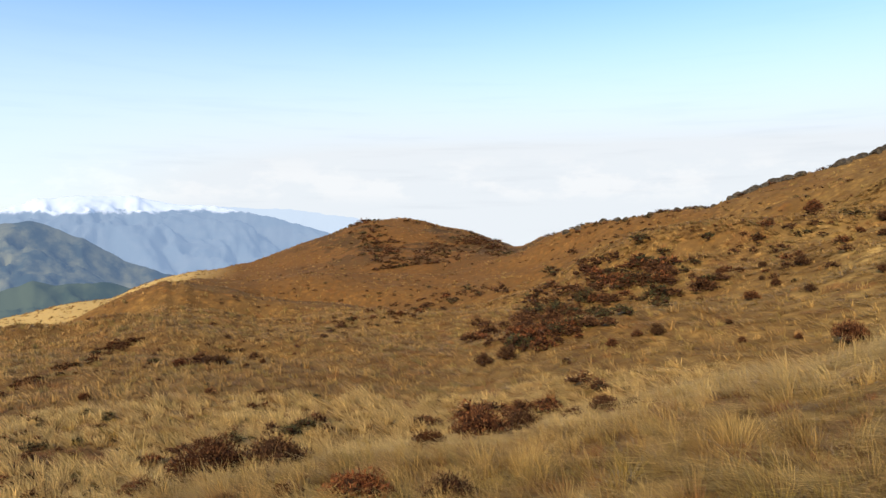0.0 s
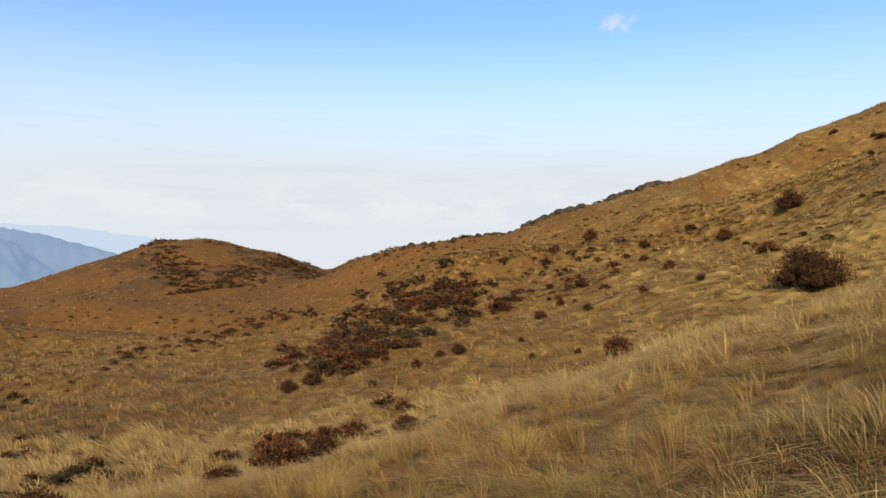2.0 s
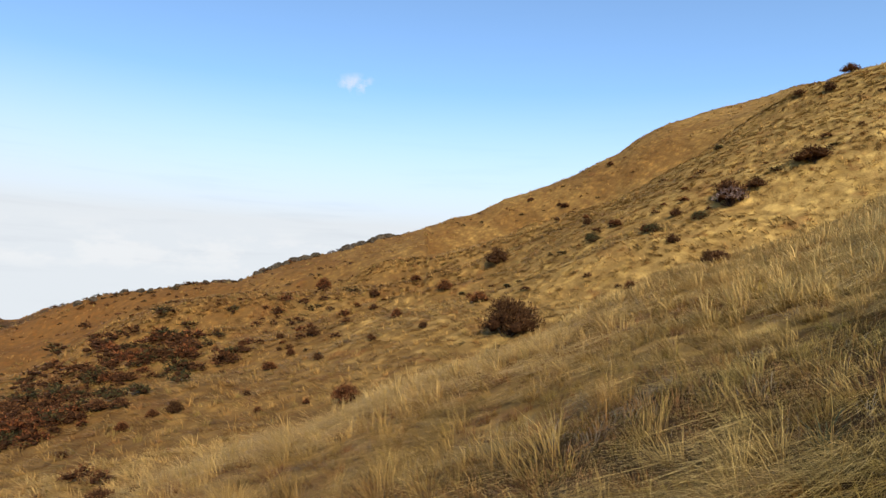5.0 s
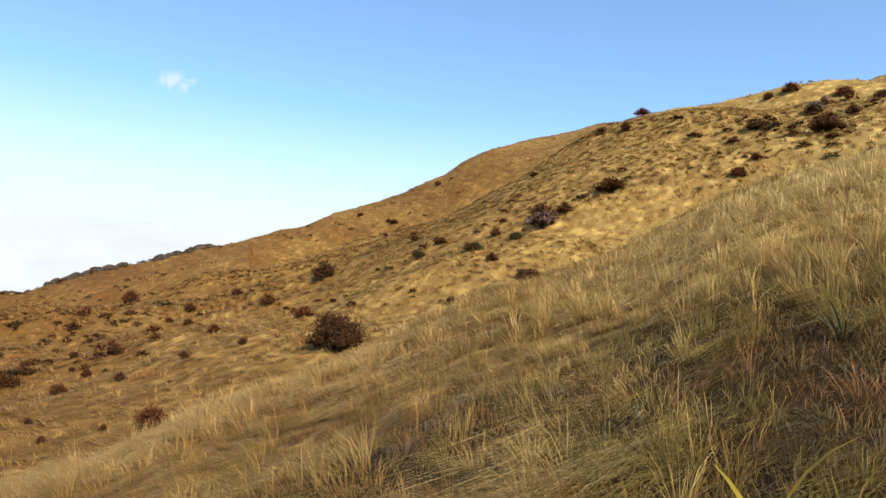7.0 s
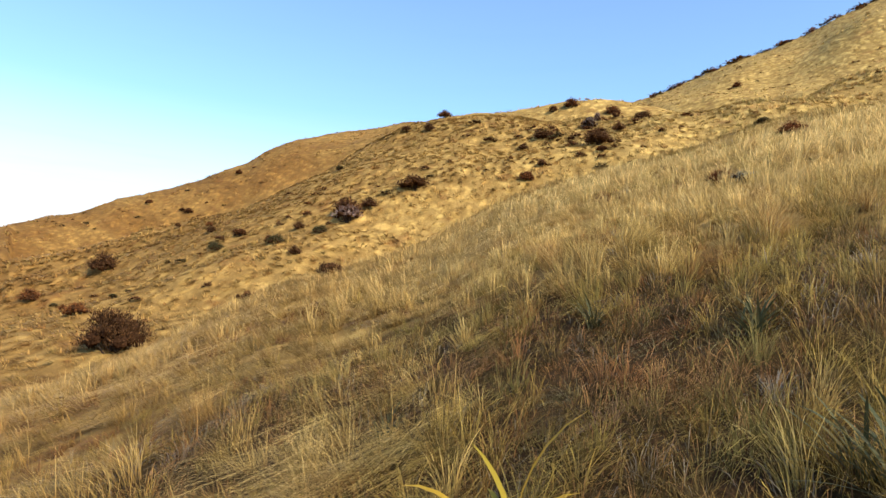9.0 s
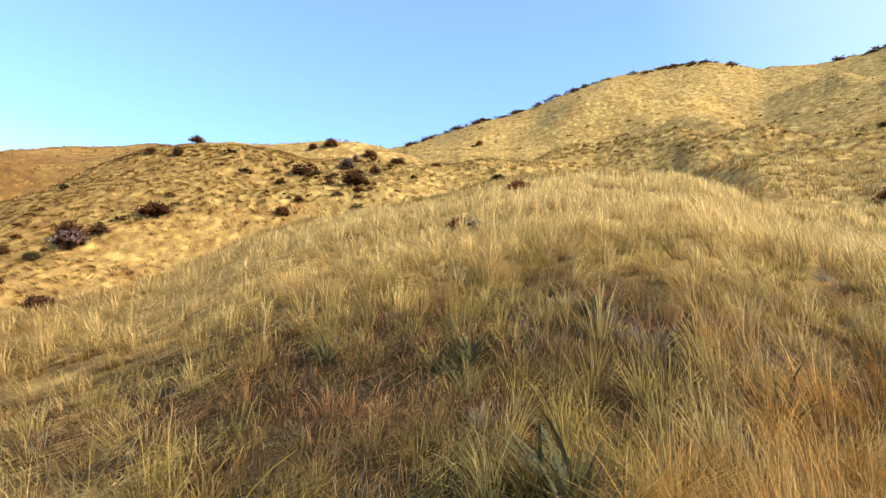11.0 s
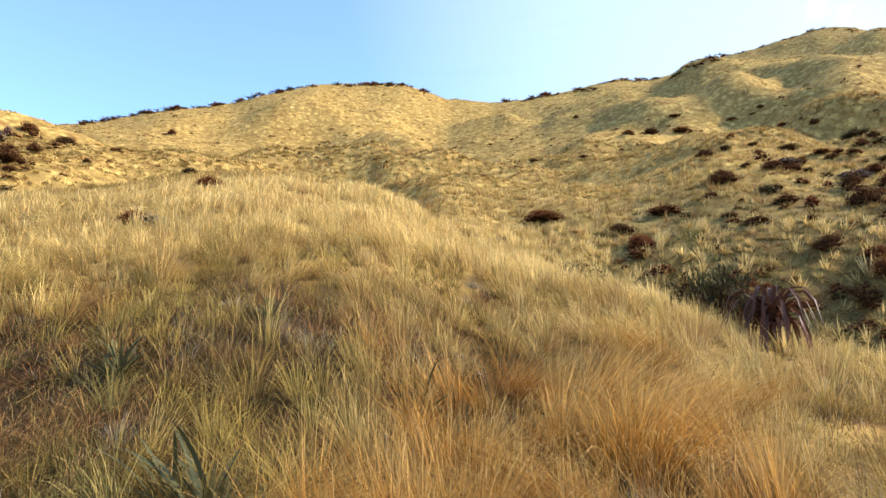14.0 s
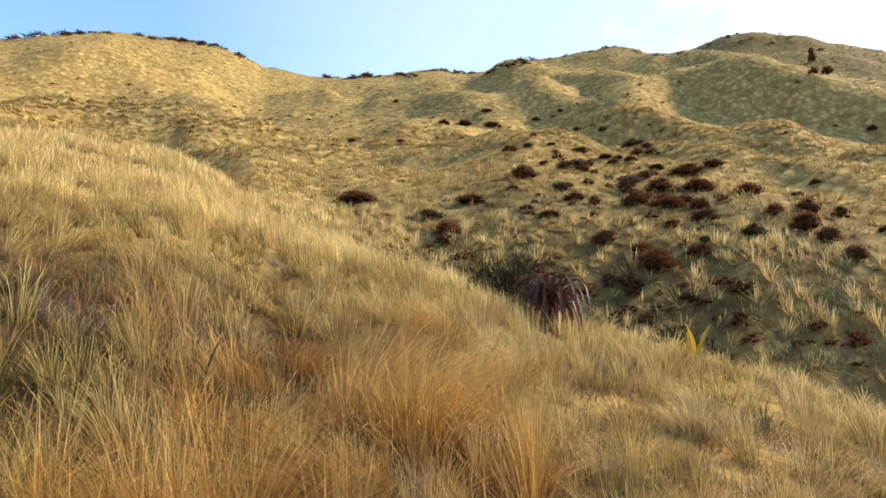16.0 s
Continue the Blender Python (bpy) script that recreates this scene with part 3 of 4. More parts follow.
def blades(root, length, width, lean, bend, segments, rise=0.0):
    """Tapering blades. root (n, 3); lean (n, 2) sideways travel of the tip per length; bend: how much of it comes late; rise of the slope that way."""
    n = len(root)
    t = np.linspace(0, 1, segments + 1)
    side = np.stack([-lean[:, 1], lean[:, 0]], -1)
    turn = rng.uniform(-1, 1, n)[:, None]
    side = side / (np.linalg.norm(side, axis=1)[:, None] + 1e-6)
    other = np.stack([side[:, 1], -side[:, 0]], -1)
    side = side * np.cos(turn) + other * np.sin(turn)
    verts, uvs = [], []
    amount = np.linalg.norm(lean, axis=1)
    for k, s in enumerate(t):
        go = s ** bend
        xy = root[:, :2] + lean * (length * go)[:, None]
        z = root[:, 2] + length * rise * go + length * (s - 0.42 * np.minimum(amount, 1.3) * s**2.2)
        if k == segments:
            verts.append(np.column_stack([xy, z]))
            uvs.append(np.column_stack([np.full(n, 0.5), np.full(n, 1.0)]))
        else:
            half = (width * (1 - 0.72 * s) * 0.5)[:, None]
            for sign in (-1, 1):
                verts.append(np.column_stack([xy + sign * side * half, z]))
                uvs.append(np.column_stack([np.full(n, 0.5 + 0.5 * sign), np.full(n, s)]))
    per = 2 * segments + 1
    V = np.stack(verts, 1).reshape(-1, 3)
    U = np.stack(uvs, 1).reshape(-1, 2)
    b = np.arange(n)[:, None] * per
    tri = []
    for k in range(segments - 1):
        tri += [[2 * k, 2 * k + 1, 2 * k + 3], [2 * k, 2 * k + 3, 2 * k + 2]]
    tri.append([2 * segments - 2, 2 * segments - 1, 2 * segments])
    F = (b[:, :, None] + np.array(tri)[None]).reshape(-1, 3)
    return V, F, U


def tufts(x, y, count, tall, spread, width, splay, wind, segments, base_z=None):
    """Blade arrays for tufts at x, y with so many blades each."""
    n = len(x)
    who = np.repeat(np.arange(n), count)
    m = len(who)
    ang, out = rng.uniform(0, 2 * np.pi, m), np.sqrt(rng.uniform(0, 1, m))
    dx, dy = np.cos(ang) * out, np.sin(ang) * out
    sp = spread[who]
    rx, ry = x[who] + dx * sp, y[who] + dy * sp
    rz = height(rx, ry) - 0.02 if base_z is None else np.full(m, base_z)
    length = tall[who] * rng.uniform(0.55, 1.1, m) * (1 - 0.25 * out)
    toss = rng.normal(0, 0.17, (m, 2)) + rng.normal(0, 0.26, (n, 2))[who]
    lean = np.stack([dx, dy], -1) * (splay[who] * rng.uniform(0.5, 1.2, m))[:, None] + WIND * (wind[who] * rng.uniform(0.5, 1.3, m))[:, None] + toss
    lie = slope_normal(rx, ry)
    rise = 0.0 if base_z is not None else -(lie[:, 0] * lean[:, 0] + lie[:, 1] * lean[:, 1]) / lie[:, 2]
    v_, f_, u_ = blades(np.column_stack([rx, ry, rz]), length, width[who] * rng.uniform(0.7, 1.3, m), lean, rng.uniform(1.05, 2.1, m), segments, rise)
    # the first coordinate carries the tone that all blades of a tuft share
    u_[:, 0] = np.repeat(rng.uniform(0, 1, n)[who], 2 * segments + 1)
    return v_, f_, u_


def scatter(n, r0, r1, power=1.0, a0=-42, a1=184):
    """Places in a sector; power 2 is even over the ground, lower crowds them near."""
    a = np.radians(rng.uniform(a0, a1, n))
    u = rng.uniform(0, 1, n)
    r = (r0**power + u * (r1**power - r0**power)) ** (1 / power)
    return r * np.sin(a), r * np.cos(a), r


# the slope's own normals on a coarse round grid, read off by the blades
LIE_AZ, LIE_R = np.arange(0, 360, 0.5), np.geomspace(1.0, 420, 300)
ga, gr = np.meshgrid(np.radians(LIE_AZ), LIE_R, indexing="ij")
gx, gy = gr * np.sin(ga), gr * np.cos(ga)
gh = 0.3 + 0.006 * gr
LIE = np.stack([height(gx - gh, gy) - height(gx + gh, gy), height(gx, gy - gh) - height(gx, gy + gh), 2 * gh], -1)
LIE /= np.linalg.norm(LIE, axis=-1)[..., None]


def slope_normal(x, y):
    i = np.round(np.degrees(np.arctan2(x, y)) * 2).astype(int) % 720
    j = np.clip(np.round(np.log(np.maximum(np.hypot(x, y), 1.0)) / np.log(420) * 299).astype(int), 0, 299)
    return LIE[i, j]


def grass_sheet(name, label, mat, arrays):
    V, F, U, o = [], [], [], 0
    for v, f, u in arrays:
        V.append(v), F.append(f + o), U.append(u)
        o += len(v)
    V = np.concatenate(V)
    x_, y_ = V[:, 0], V[:, 1]
    lie = slope_normal(x_, y_)
    ob = new(name, mesh_from(name, V, np.concatenate(F), mat, False, np.concatenate(U), lie))
    return tagged(ob, label, "grass", kind="stuff")


def wind_at(x, y):
    side = np.clip((125 - np.degrees(np.arctan2(x, y))) / 60, 0, 1)
    return 0.26 + 0.5 * side + 0.3 * hash_noise(x / 1.7, y / 1.7, 77)



def bed(spacing, r0, r1, a0=-42, a1=184):
    """Places for tussocks, each with room of its own, over a part of a ring."""
    k = np.arange(-r1, r1, spacing)
    x, y = np.meshgrid(k, k)
    x, y = [(c + rng.uniform(-0.46, 0.46, c.shape) * spacing).ravel() for c in (x, y)]
    r, b = np.hypot(x, y), np.degrees(np.arctan2(x, y))
    b = np.where(b < -90, b + 360, b)
    keep = (r > r0) & (r < r1) & (b > a0) & (b < a1)
    return x[keep], y[keep], r[keep], b[keep]


def kinds_of_grass(x, y, r, b):
    """Which grass grows at each place: straw on the open slope, others in drifts, in the hollow, by the tussocks and in
    the gully.
    """
    n = len(x)
    drift = np.clip(0.5 + 0.55 * hash_noise(x / 1.1, y / 1.1, 61) + 0.3 * rng.uniform(-1, 1, n), 0, 0.999)
    drift_ = drift / np.where(r > 8, 0.45, 1.0)
    kind = np.select([drift_ < 0.11, drift_ < 0.18, drift_ < 0.36], ["russet", "bleached", "olive"], "straw").astype("<U8")
    # redder drifts on the bank to the north
    kind = np.where((b > 15) & (b < 66) & (r < 13) & (drift > 0.5) & (rng.uniform(0, 1, n) < 0.3), "russet", kind)
    # a hollow of darker grasses beside the standpoint, partly standing for shade between blades
    hollow = (b > 40) & (b < 119) & (r < np.interp(b, [40, 60, 78, 104, 119], [2.6, 3.8, 6.4, 7.6, 4.0]) + 1.6 * hash_noise(x / 1.1, y / 1.1, 5)) & (rng.uniform(0, 1, n) < 0.9)
    low = np.select([drift < 0.22, drift < 0.30, drift < 0.56], ["russet", "bleached", "sedge"], "olive")
    kind = np.where(hollow, low, kind)
    # copper tussock on the south side of it
    red = (b > 113) & (b < 150) & (r < np.interp(b, [113, 120, 135, 150], [3.2, 4.0, 5.2, 4.6]) + 0.8 * hash_noise(x / 0.8, y / 0.8, 6)) & (rng.uniform(0, 1, n) < 0.7)
    kind = np.where(red, "copper", kind)
    in_gully = (b > 139) & (r > 12.0 + 1.5 * hash_noise(x / 2, y / 2, 4)) & (r < 27 + 5 * hash_noise(x / 3, y / 3, 8)) & (rng.uniform(0, 1, n) < 0.55)
    return np.where(in_gully, "mossy", kind)


groups = {"straw": [], "olive": [], "bleached": [], "sedge": [], "russet": [], "mossy": [], "copper": [], "slope": [], "far": []}
FORM = {"straw": (0.60, 0.55), "olive": (0.44, 0.95), "bleached": (0.27, 1.3), "russet": (0.33, 1.2), "sedge": (0.38, 1.2), "copper": (0.78, 0.5), "mossy": (0.38, 1.0)}
for spacing, r0, r1, count, wide, segments in ((0.24, 1.3, 4.6, 96, (0.0018, 0.0005), 3), (0.31, 4.6, 10, 76, (0.001, 0.0007), 2), (0.30, 10, 16, 34, (0.0, 0.0012), 2), (0.37, 16, 24, 34, (0.0, 0.0015), 1),
                                                  (0.60, 24, 72, 20, (0.0, 0.0018), 1)):
    x, y, r, b = bed(spacing, r0, r1)
    kinds = kinds_of_grass(x, y, r, b)
    for key, (tall, splay) in FORM.items():
        k = kinds == key
        n_ = int(k.sum())
        if n_:
            vigour = np.interp(r[k], [4, 10, 24, 40], [1.0, 1.0, 0.88, 0.75]) * (1 + 0.25 * hash_noise(x[k] / 2.3, y[k] / 2.3, 33))
            groups["far" if r0 > 20 and key != "mossy" else "slope" if r0 > 9 and key == "straw" else key].append(
                tufts(x[k], y[k], count, tall * vigour * rng.uniform(0.62, 1.25, n_), spacing * rng.uniform(0.22, 0.42, n_), wide[0] + wide[1] * r[k], splay + 0 * r[k], np.interp(r[k], [4, 12, 24], [1.15, 1.35, 1.4]) * wind_at(x[k], y[k]), segments))
# a low thatch of fine dead grass under it all
x, y, r = scatter(3000, 1.6, 7.5, 1.6, 20, 184)
thatch = rng.uniform(0, 1, len(x))
for key, lo, hi in (("russet", 0.0, 0.45), ("olive", 0.45, 0.6), ("sedge", 0.6, 0.85), ("bleached", 0.85, 1.0)):
    k = (thatch >= lo) & (thatch < hi)
    n_ = int(k.sum())
    groups[key].append(tufts(x[k], y[k], 20, rng.uniform(0.12, 0.26, n_), rng.uniform(0.1, 0.3, n_), 0.003 + 0.0005 * r[k], 1.0 + 0 * r[k], 0.5 * wind_at(x[k], y[k]), 2))
x, y, r = scatter(42000, 68, 330, 1.3)
n_ = len(x)
groups["far"].append(tufts(x, y, 5, rng.uniform(0.25, 0.55, n_), rng.uniform(0.25, 0.6, n_), 0.0026 * r, 1.0 + 0 * r, 0.7 * wind_at(x, y), 1))
# the slope behind
for n_, r0, r1, count, wide in ((1100, 0.8, 9, 30, 0.006), (3500, 8, 40, 10, 0.03), (5000, 35, 150, 4, 0.2)):
    x, y, r = scatter(n_, r0, r1, 1.7, 184, 318)
    groups["straw"].append(tufts(x, y, count, rng.uniform(0.25, 0.55, n_), rng.uniform(0.06, 0.25, n_), wide + 0 * r, 0.9 + 0 * r, wind_at(x, y), 1))
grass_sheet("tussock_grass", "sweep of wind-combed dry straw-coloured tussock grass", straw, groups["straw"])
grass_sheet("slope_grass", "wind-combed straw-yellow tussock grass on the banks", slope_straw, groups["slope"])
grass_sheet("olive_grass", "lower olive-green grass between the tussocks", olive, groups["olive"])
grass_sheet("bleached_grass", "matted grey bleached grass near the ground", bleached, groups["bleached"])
grass_sheet("damp_grass", "low dark olive grass in the gully, shade painted into it", mossy, groups["mossy"])
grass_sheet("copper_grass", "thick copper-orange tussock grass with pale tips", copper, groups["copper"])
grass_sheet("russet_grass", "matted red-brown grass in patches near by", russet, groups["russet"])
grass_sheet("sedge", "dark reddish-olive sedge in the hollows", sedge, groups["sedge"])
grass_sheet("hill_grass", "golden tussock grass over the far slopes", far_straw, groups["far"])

# ---- shrubs: bearing and rise of the foot, and width and height, all as angles from the standpoint ----
BASIN_SHRUBS = [
    (32.8, -10.49, 2.80, 3.39), (47.3, -4.33, 5.81, 4.23), (46.0, 1.95, 2.39, 2.15), (41.3, -0.36, 1.56, 1.07), (42.9, -0.48, 0.63, 0.48), (44.5, -1.21, 2.08, 1.07),
    (46.9, 0.43, 0.72, 0.60), (43.6, -0.74, 0.78, 0.60), (37.1, -2.57, 1.15, 0.84), (35.0, -1.99, 1.04, 0.60), (35.0, -1.16, 1.30, 0.71), (33.5, -1.88, 0.77, 0.48),
    (38.7, 0.68, 1.14, 0.59), (39.5, -3.64, 0.94, 0.84), (34.9, -4.77, 0.93, 1.20), (29.7, -4.70, 1.46, 1.20), (29.5, -3.96, 0.94, 0.83), (27.9, -6.28, 0.94, 1.66),
    (26.9, -4.72, 0.83, 0.83), (26.9, -5.80, 0.62, 0.72), (30.3, -6.59, 1.14, 0.84), (26.2, -7.40, 1.46, 0.96), (23.8, -5.39, 0.93, 0.95), (25.5, -10.94, 0.83, 1.43),
]
BASIN_SHRUBS_MORE = [
    (24.5, -9.48, 0.72, 1.15), (29.5, -10.34, 0.82, 1.15), (17.2, -11.16, 1.04, 1.28), (18.8, -10.87, 1.56, 1.40), (15.0, -12.10, 1.13, 1.30), (11.1, -13.65, 0.94, 1.58),
    (5.7, -13.57, 2.07, 1.63), (3.7, -14.03, 1.87, 1.77), (30.4, -0.29, 1.56, 1.19), (52.0, 7.50, 0.93, 0.48), (51.3, 6.46, 0.62, 0.48), (54.0, 6.16, 1.03, 0.84),
    (54.5, 4.61, 1.25, 0.84), (56.4, 5.93, 1.35, 0.71), (59.4, 5.34, 1.56, 1.31), (57.6, 0.44, 1.47, 1.53), (49.0, 8.10, 0.52, 0.47), (55.9, 11.12, 0.73, 0.48),
]
LOWER_SHRUBS = [
    (-7.6, -24.75, 6.71, 6.06), (0.3, -25.09, 6.68, 4.17), (-13.8, -24.01, 3.36, 3.82), (-18.9, -23.89, 2.71, 1.88), (-16.9, -21.91, 3.05, 3.43), (-14.7, -21.90, 7.39, 5.08),
    (-9.6, -21.49, 2.01, 4.21), (-1.5, -20.76, 4.02, 3.55), (3.5, -20.06, 6.77, 4.11), (7.1, -19.44, 4.72, 5.04), (11.8, -18.01, 2.71, 3.18), (14.5, -17.24, 3.69, 3.31),
    (16.7, -16.69, 1.90, 3.53), (20.4, -15.29, 2.14, 3.36), (-20.0, -22.10, 8.07, 4.30), (-25.4, -22.39, 4.05, 4.40), (-30.4, -22.45, 2.71, 4.50), (-34.9, -22.30, 4.05, 6.15),
    (-33.2, -22.29, 2.71, 4.90), (-35.3, -22.35, 4.05, 5.15), (-20.1, -13.13, 2.59, 0.95), (-23.0, -12.97, 1.55, 0.60), (-29.9, -14.78, 1.03, 1.19), (-23.2, -22.13, 1.60, 3.64),
]
LOWER_SHRUBS_MORE = [
    (-17.3, -21.97, 1.41, 3.24), (-28.1, -22.46, 1.51, 3.32), (-16.1, -13.22, 0.72, 0.42), (-25.9, -22.42, 3.36, 3.75), (-32.0, -22.36, 3.36, 4.13),
]
SPUR_SHRUBS = [
    (58.8, 5.45, 1.03, 1.07), (61.1, 4.42, 1.34, 1.43), (61.3, 6.72, 1.14, 0.84), (63.2, 6.43, 1.34, 1.19), (67.5, 8.31, 1.76, 1.07), (71.5, 10.08, 3.11, 1.43),
    (65.5, 7.78, 3.11, 1.91), (54.2, 4.79, 1.04, 0.72), (56.0, 6.09, 0.73, 0.48), (53.8, 6.60, 0.73, 0.48), (64.6, 2.86, 1.88, 1.55), (51.5, 7.70, 0.62, 0.36),
    (48.8, 8.16, 0.52, 0.36), (64.7, 12.30, 0.93, 0.59), (72.8, 16.02, 1.25, 0.95), (70.7, 15.72, 1.24, 0.60), (74.2, 17.48, 1.45, 0.83), (81.9, 11.58, 1.56, 0.96),
]
MOUND_SHRUBS = [
    (88.3, 14.56, 3.11, 1.55), (83.3, 15.00, 2.07, 0.95), (81.5, 14.50, 1.24, 0.60), (85.9, 17.90, 1.45, 0.83), (84.3, 17.52, 1.04, 0.60), (89.6, 17.28, 1.55, 1.08),
    (92.1, 16.97, 1.76, 0.83), (87.4, 16.43, 1.35, 1.20), (90.1, 15.93, 1.45, 1.19), (81.9, 11.33, 1.24, 1.32), (83.3, 13.00, 1.04, 0.72), (88.6, 13.88, 1.24, 0.48),
    (98.1, 10.81, 2.69, 2.82), (101.6, 15.71, 1.24, 0.71), (103.5, 14.32, 2.43, 1.53), (64.0, 2.88, 2.03, 1.41), (56.6, 0.37, 0.73, 0.48), (99.9, 18.64, 0.83, 0.48),
    (93.7, 15.67, 0.83, 0.36),
]
GULLY_SHRUBS = [
    (147.5, 15.83, 1.75, 0.84), (149.2, 15.95, 1.22, 0.63), (151.3, 16.11, 0.98, 0.35), (151.6, 15.30, 1.12, 0.49), (152.5, 13.91, 1.75, 0.98), (153.9, 13.65, 1.57, 0.77),
    (154.4, 14.11, 1.57, 0.77), (148.7, 13.25, 2.93, 1.40), (156.7, 13.86, 1.33, 0.49), (157.2, 14.40, 1.05, 0.42), (153.7, 15.41, 2.23, 0.49), (151.8, 12.08, 2.09, 0.98),
    (153.1, 11.13, 2.09, 0.91), (154.9, 10.60, 1.40, 1.05), (157.7, 11.74, 2.09, 1.12), (160.3, 13.09, 1.40, 0.84), (159.3, 12.42, 2.09, 0.77), (162.7, 12.45, 3.84, 1.26),
    (160.4, 10.98, 3.14, 1.54), (160.8, 9.68, 3.32, 1.54), (158.2, 10.09, 2.44, 1.68), (163.6, 11.05, 3.14, 1.19), (163.5, 9.58, 2.23, 1.26), (163.8, 8.16, 2.79, 1.40),
]
GULLY_SHRUBS_MORE = [
    (161.2, 7.86, 2.09, 0.91), (155.5, 6.64, 2.62, 1.47), (150.8, 9.30, 2.62, 0.98), (148.8, 10.46, 1.57, 0.63), (158.5, 5.91, 2.44, 1.19), (159.5, 3.59, 4.54, 2.93),
    (163.1, 4.92, 2.44, 1.26), (163.6, 6.69, 1.05, 0.77), (133.3, 11.15, 3.91, 1.33), (139.9, 9.59, 2.97, 1.05), (141.6, 8.10, 2.79, 1.54), (143.8, 11.07, 3.49, 0.91),
    (143.4, 18.40, 1.54, 0.70), (141.4, 18.61, 1.40, 0.56), (145.5, 19.33, 1.26, 0.35), (146.0, 18.03, 2.09, 0.56), (158.5, 15.38, 2.09, 0.84), (158.8, 14.60, 1.26, 0.77),
    (159.7, 15.04, 1.05, 0.63), (156.0, 16.74, 0.91, 0.56), (153.7, 17.35, 0.84, 0.42), (149.7, 17.01, 0.77, 0.42), (137.4, 16.96, 1.05, 0.28), (132.8, 16.86, 0.91, 0.35),
]
GULLY_SHRUBS_LAST = [
    (143.0, 17.12, 0.91, 0.28), (150.0, 18.22, 1.19, 0.35), (152.3, 18.73, 0.70, 0.35), (136.9, 20.38, 0.63, 0.35), (162.3, 9.99, 2.09, 1.05), (159.3, 10.42, 1.75, 1.05),
    (150.5, 14.48, 1.05, 0.42), (164.9, 12.76, 2.09, 0.91), (158.2, 13.98, 1.40, 0.49), (160.1, 12.76, 1.19, 0.56), (156.1, 14.58, 1.54, 0.42),
]
UPPER_SHRUBS = [
    (171.1, 6.91, 2.49, 1.85), (172.5, 5.90, 2.16, 1.48), (174.1, 4.08, 1.94, 1.53), (167.4, 6.73, 2.15, 1.42), (169.0, 8.44, 1.66, 1.36), (171.4, 8.43, 2.16, 1.82),
    (173.5, 7.73, 1.49, 1.33), (170.8, 9.87, 1.16, 0.58), (172.2, 10.59, 1.07, 0.57), (167.3, 10.24, 2.48, 1.14), (176.3, 6.33, 1.25, 1.44), (173.1, 19.83, 0.66, 1.62),
    (174.0, 18.98, 0.99, 0.86), (173.0, 18.81, 1.08, 0.67), (170.6, 14.75, 0.49, 0.28), (174.1, 14.83, 0.50, 0.28), (176.4, 13.95, 1.00, 0.57),
]
# ---- how the things are made ----
def part(name, mesh, parent, label="", m=None):
    """A mesh under a thing or a part."""
    ob = new(name, mesh)
    ob.parent = parent
    if m is not None:
        ob.matrix_basis = m
    return tagged(ob, label)


def tube(points, radii, sides=5):
    """Vertices and triangles of a tapering tube through points."""
    pts = np.array(points, float)
    d = np.gradient(pts, axis=0)
    V, F = [], []
    for p, t, r in zip(pts, d, radii):
        t = t / (np.linalg.norm(t) + 1e-9)
        u = np.cross(t, [0.31, 0.77, 0.55])
        u /= np.linalg.norm(u)
        w_ = np.cross(t, u)
        V += [p + r * (u * math.cos(2 * math.pi * k / sides) + w_ * math.sin(2 * math.pi * k / sides)) for k in range(sides)]
    for i in range(len(pts) - 1):
        for k in range(sides):
            a, b = i * sides + k, i * sides + (k + 1) % sides
            F += [[a, b, b + sides], [a, b + sides, a + sides]]
    return np.array(V), np.array(F)


def joined(pieces):
    V, F, o = [], [], 0
    for v_, f_ in pieces:
        V.append(v_), F.append(f_ + o)
        o += len(v_)
    return np.concatenate(V), np.concatenate(F)


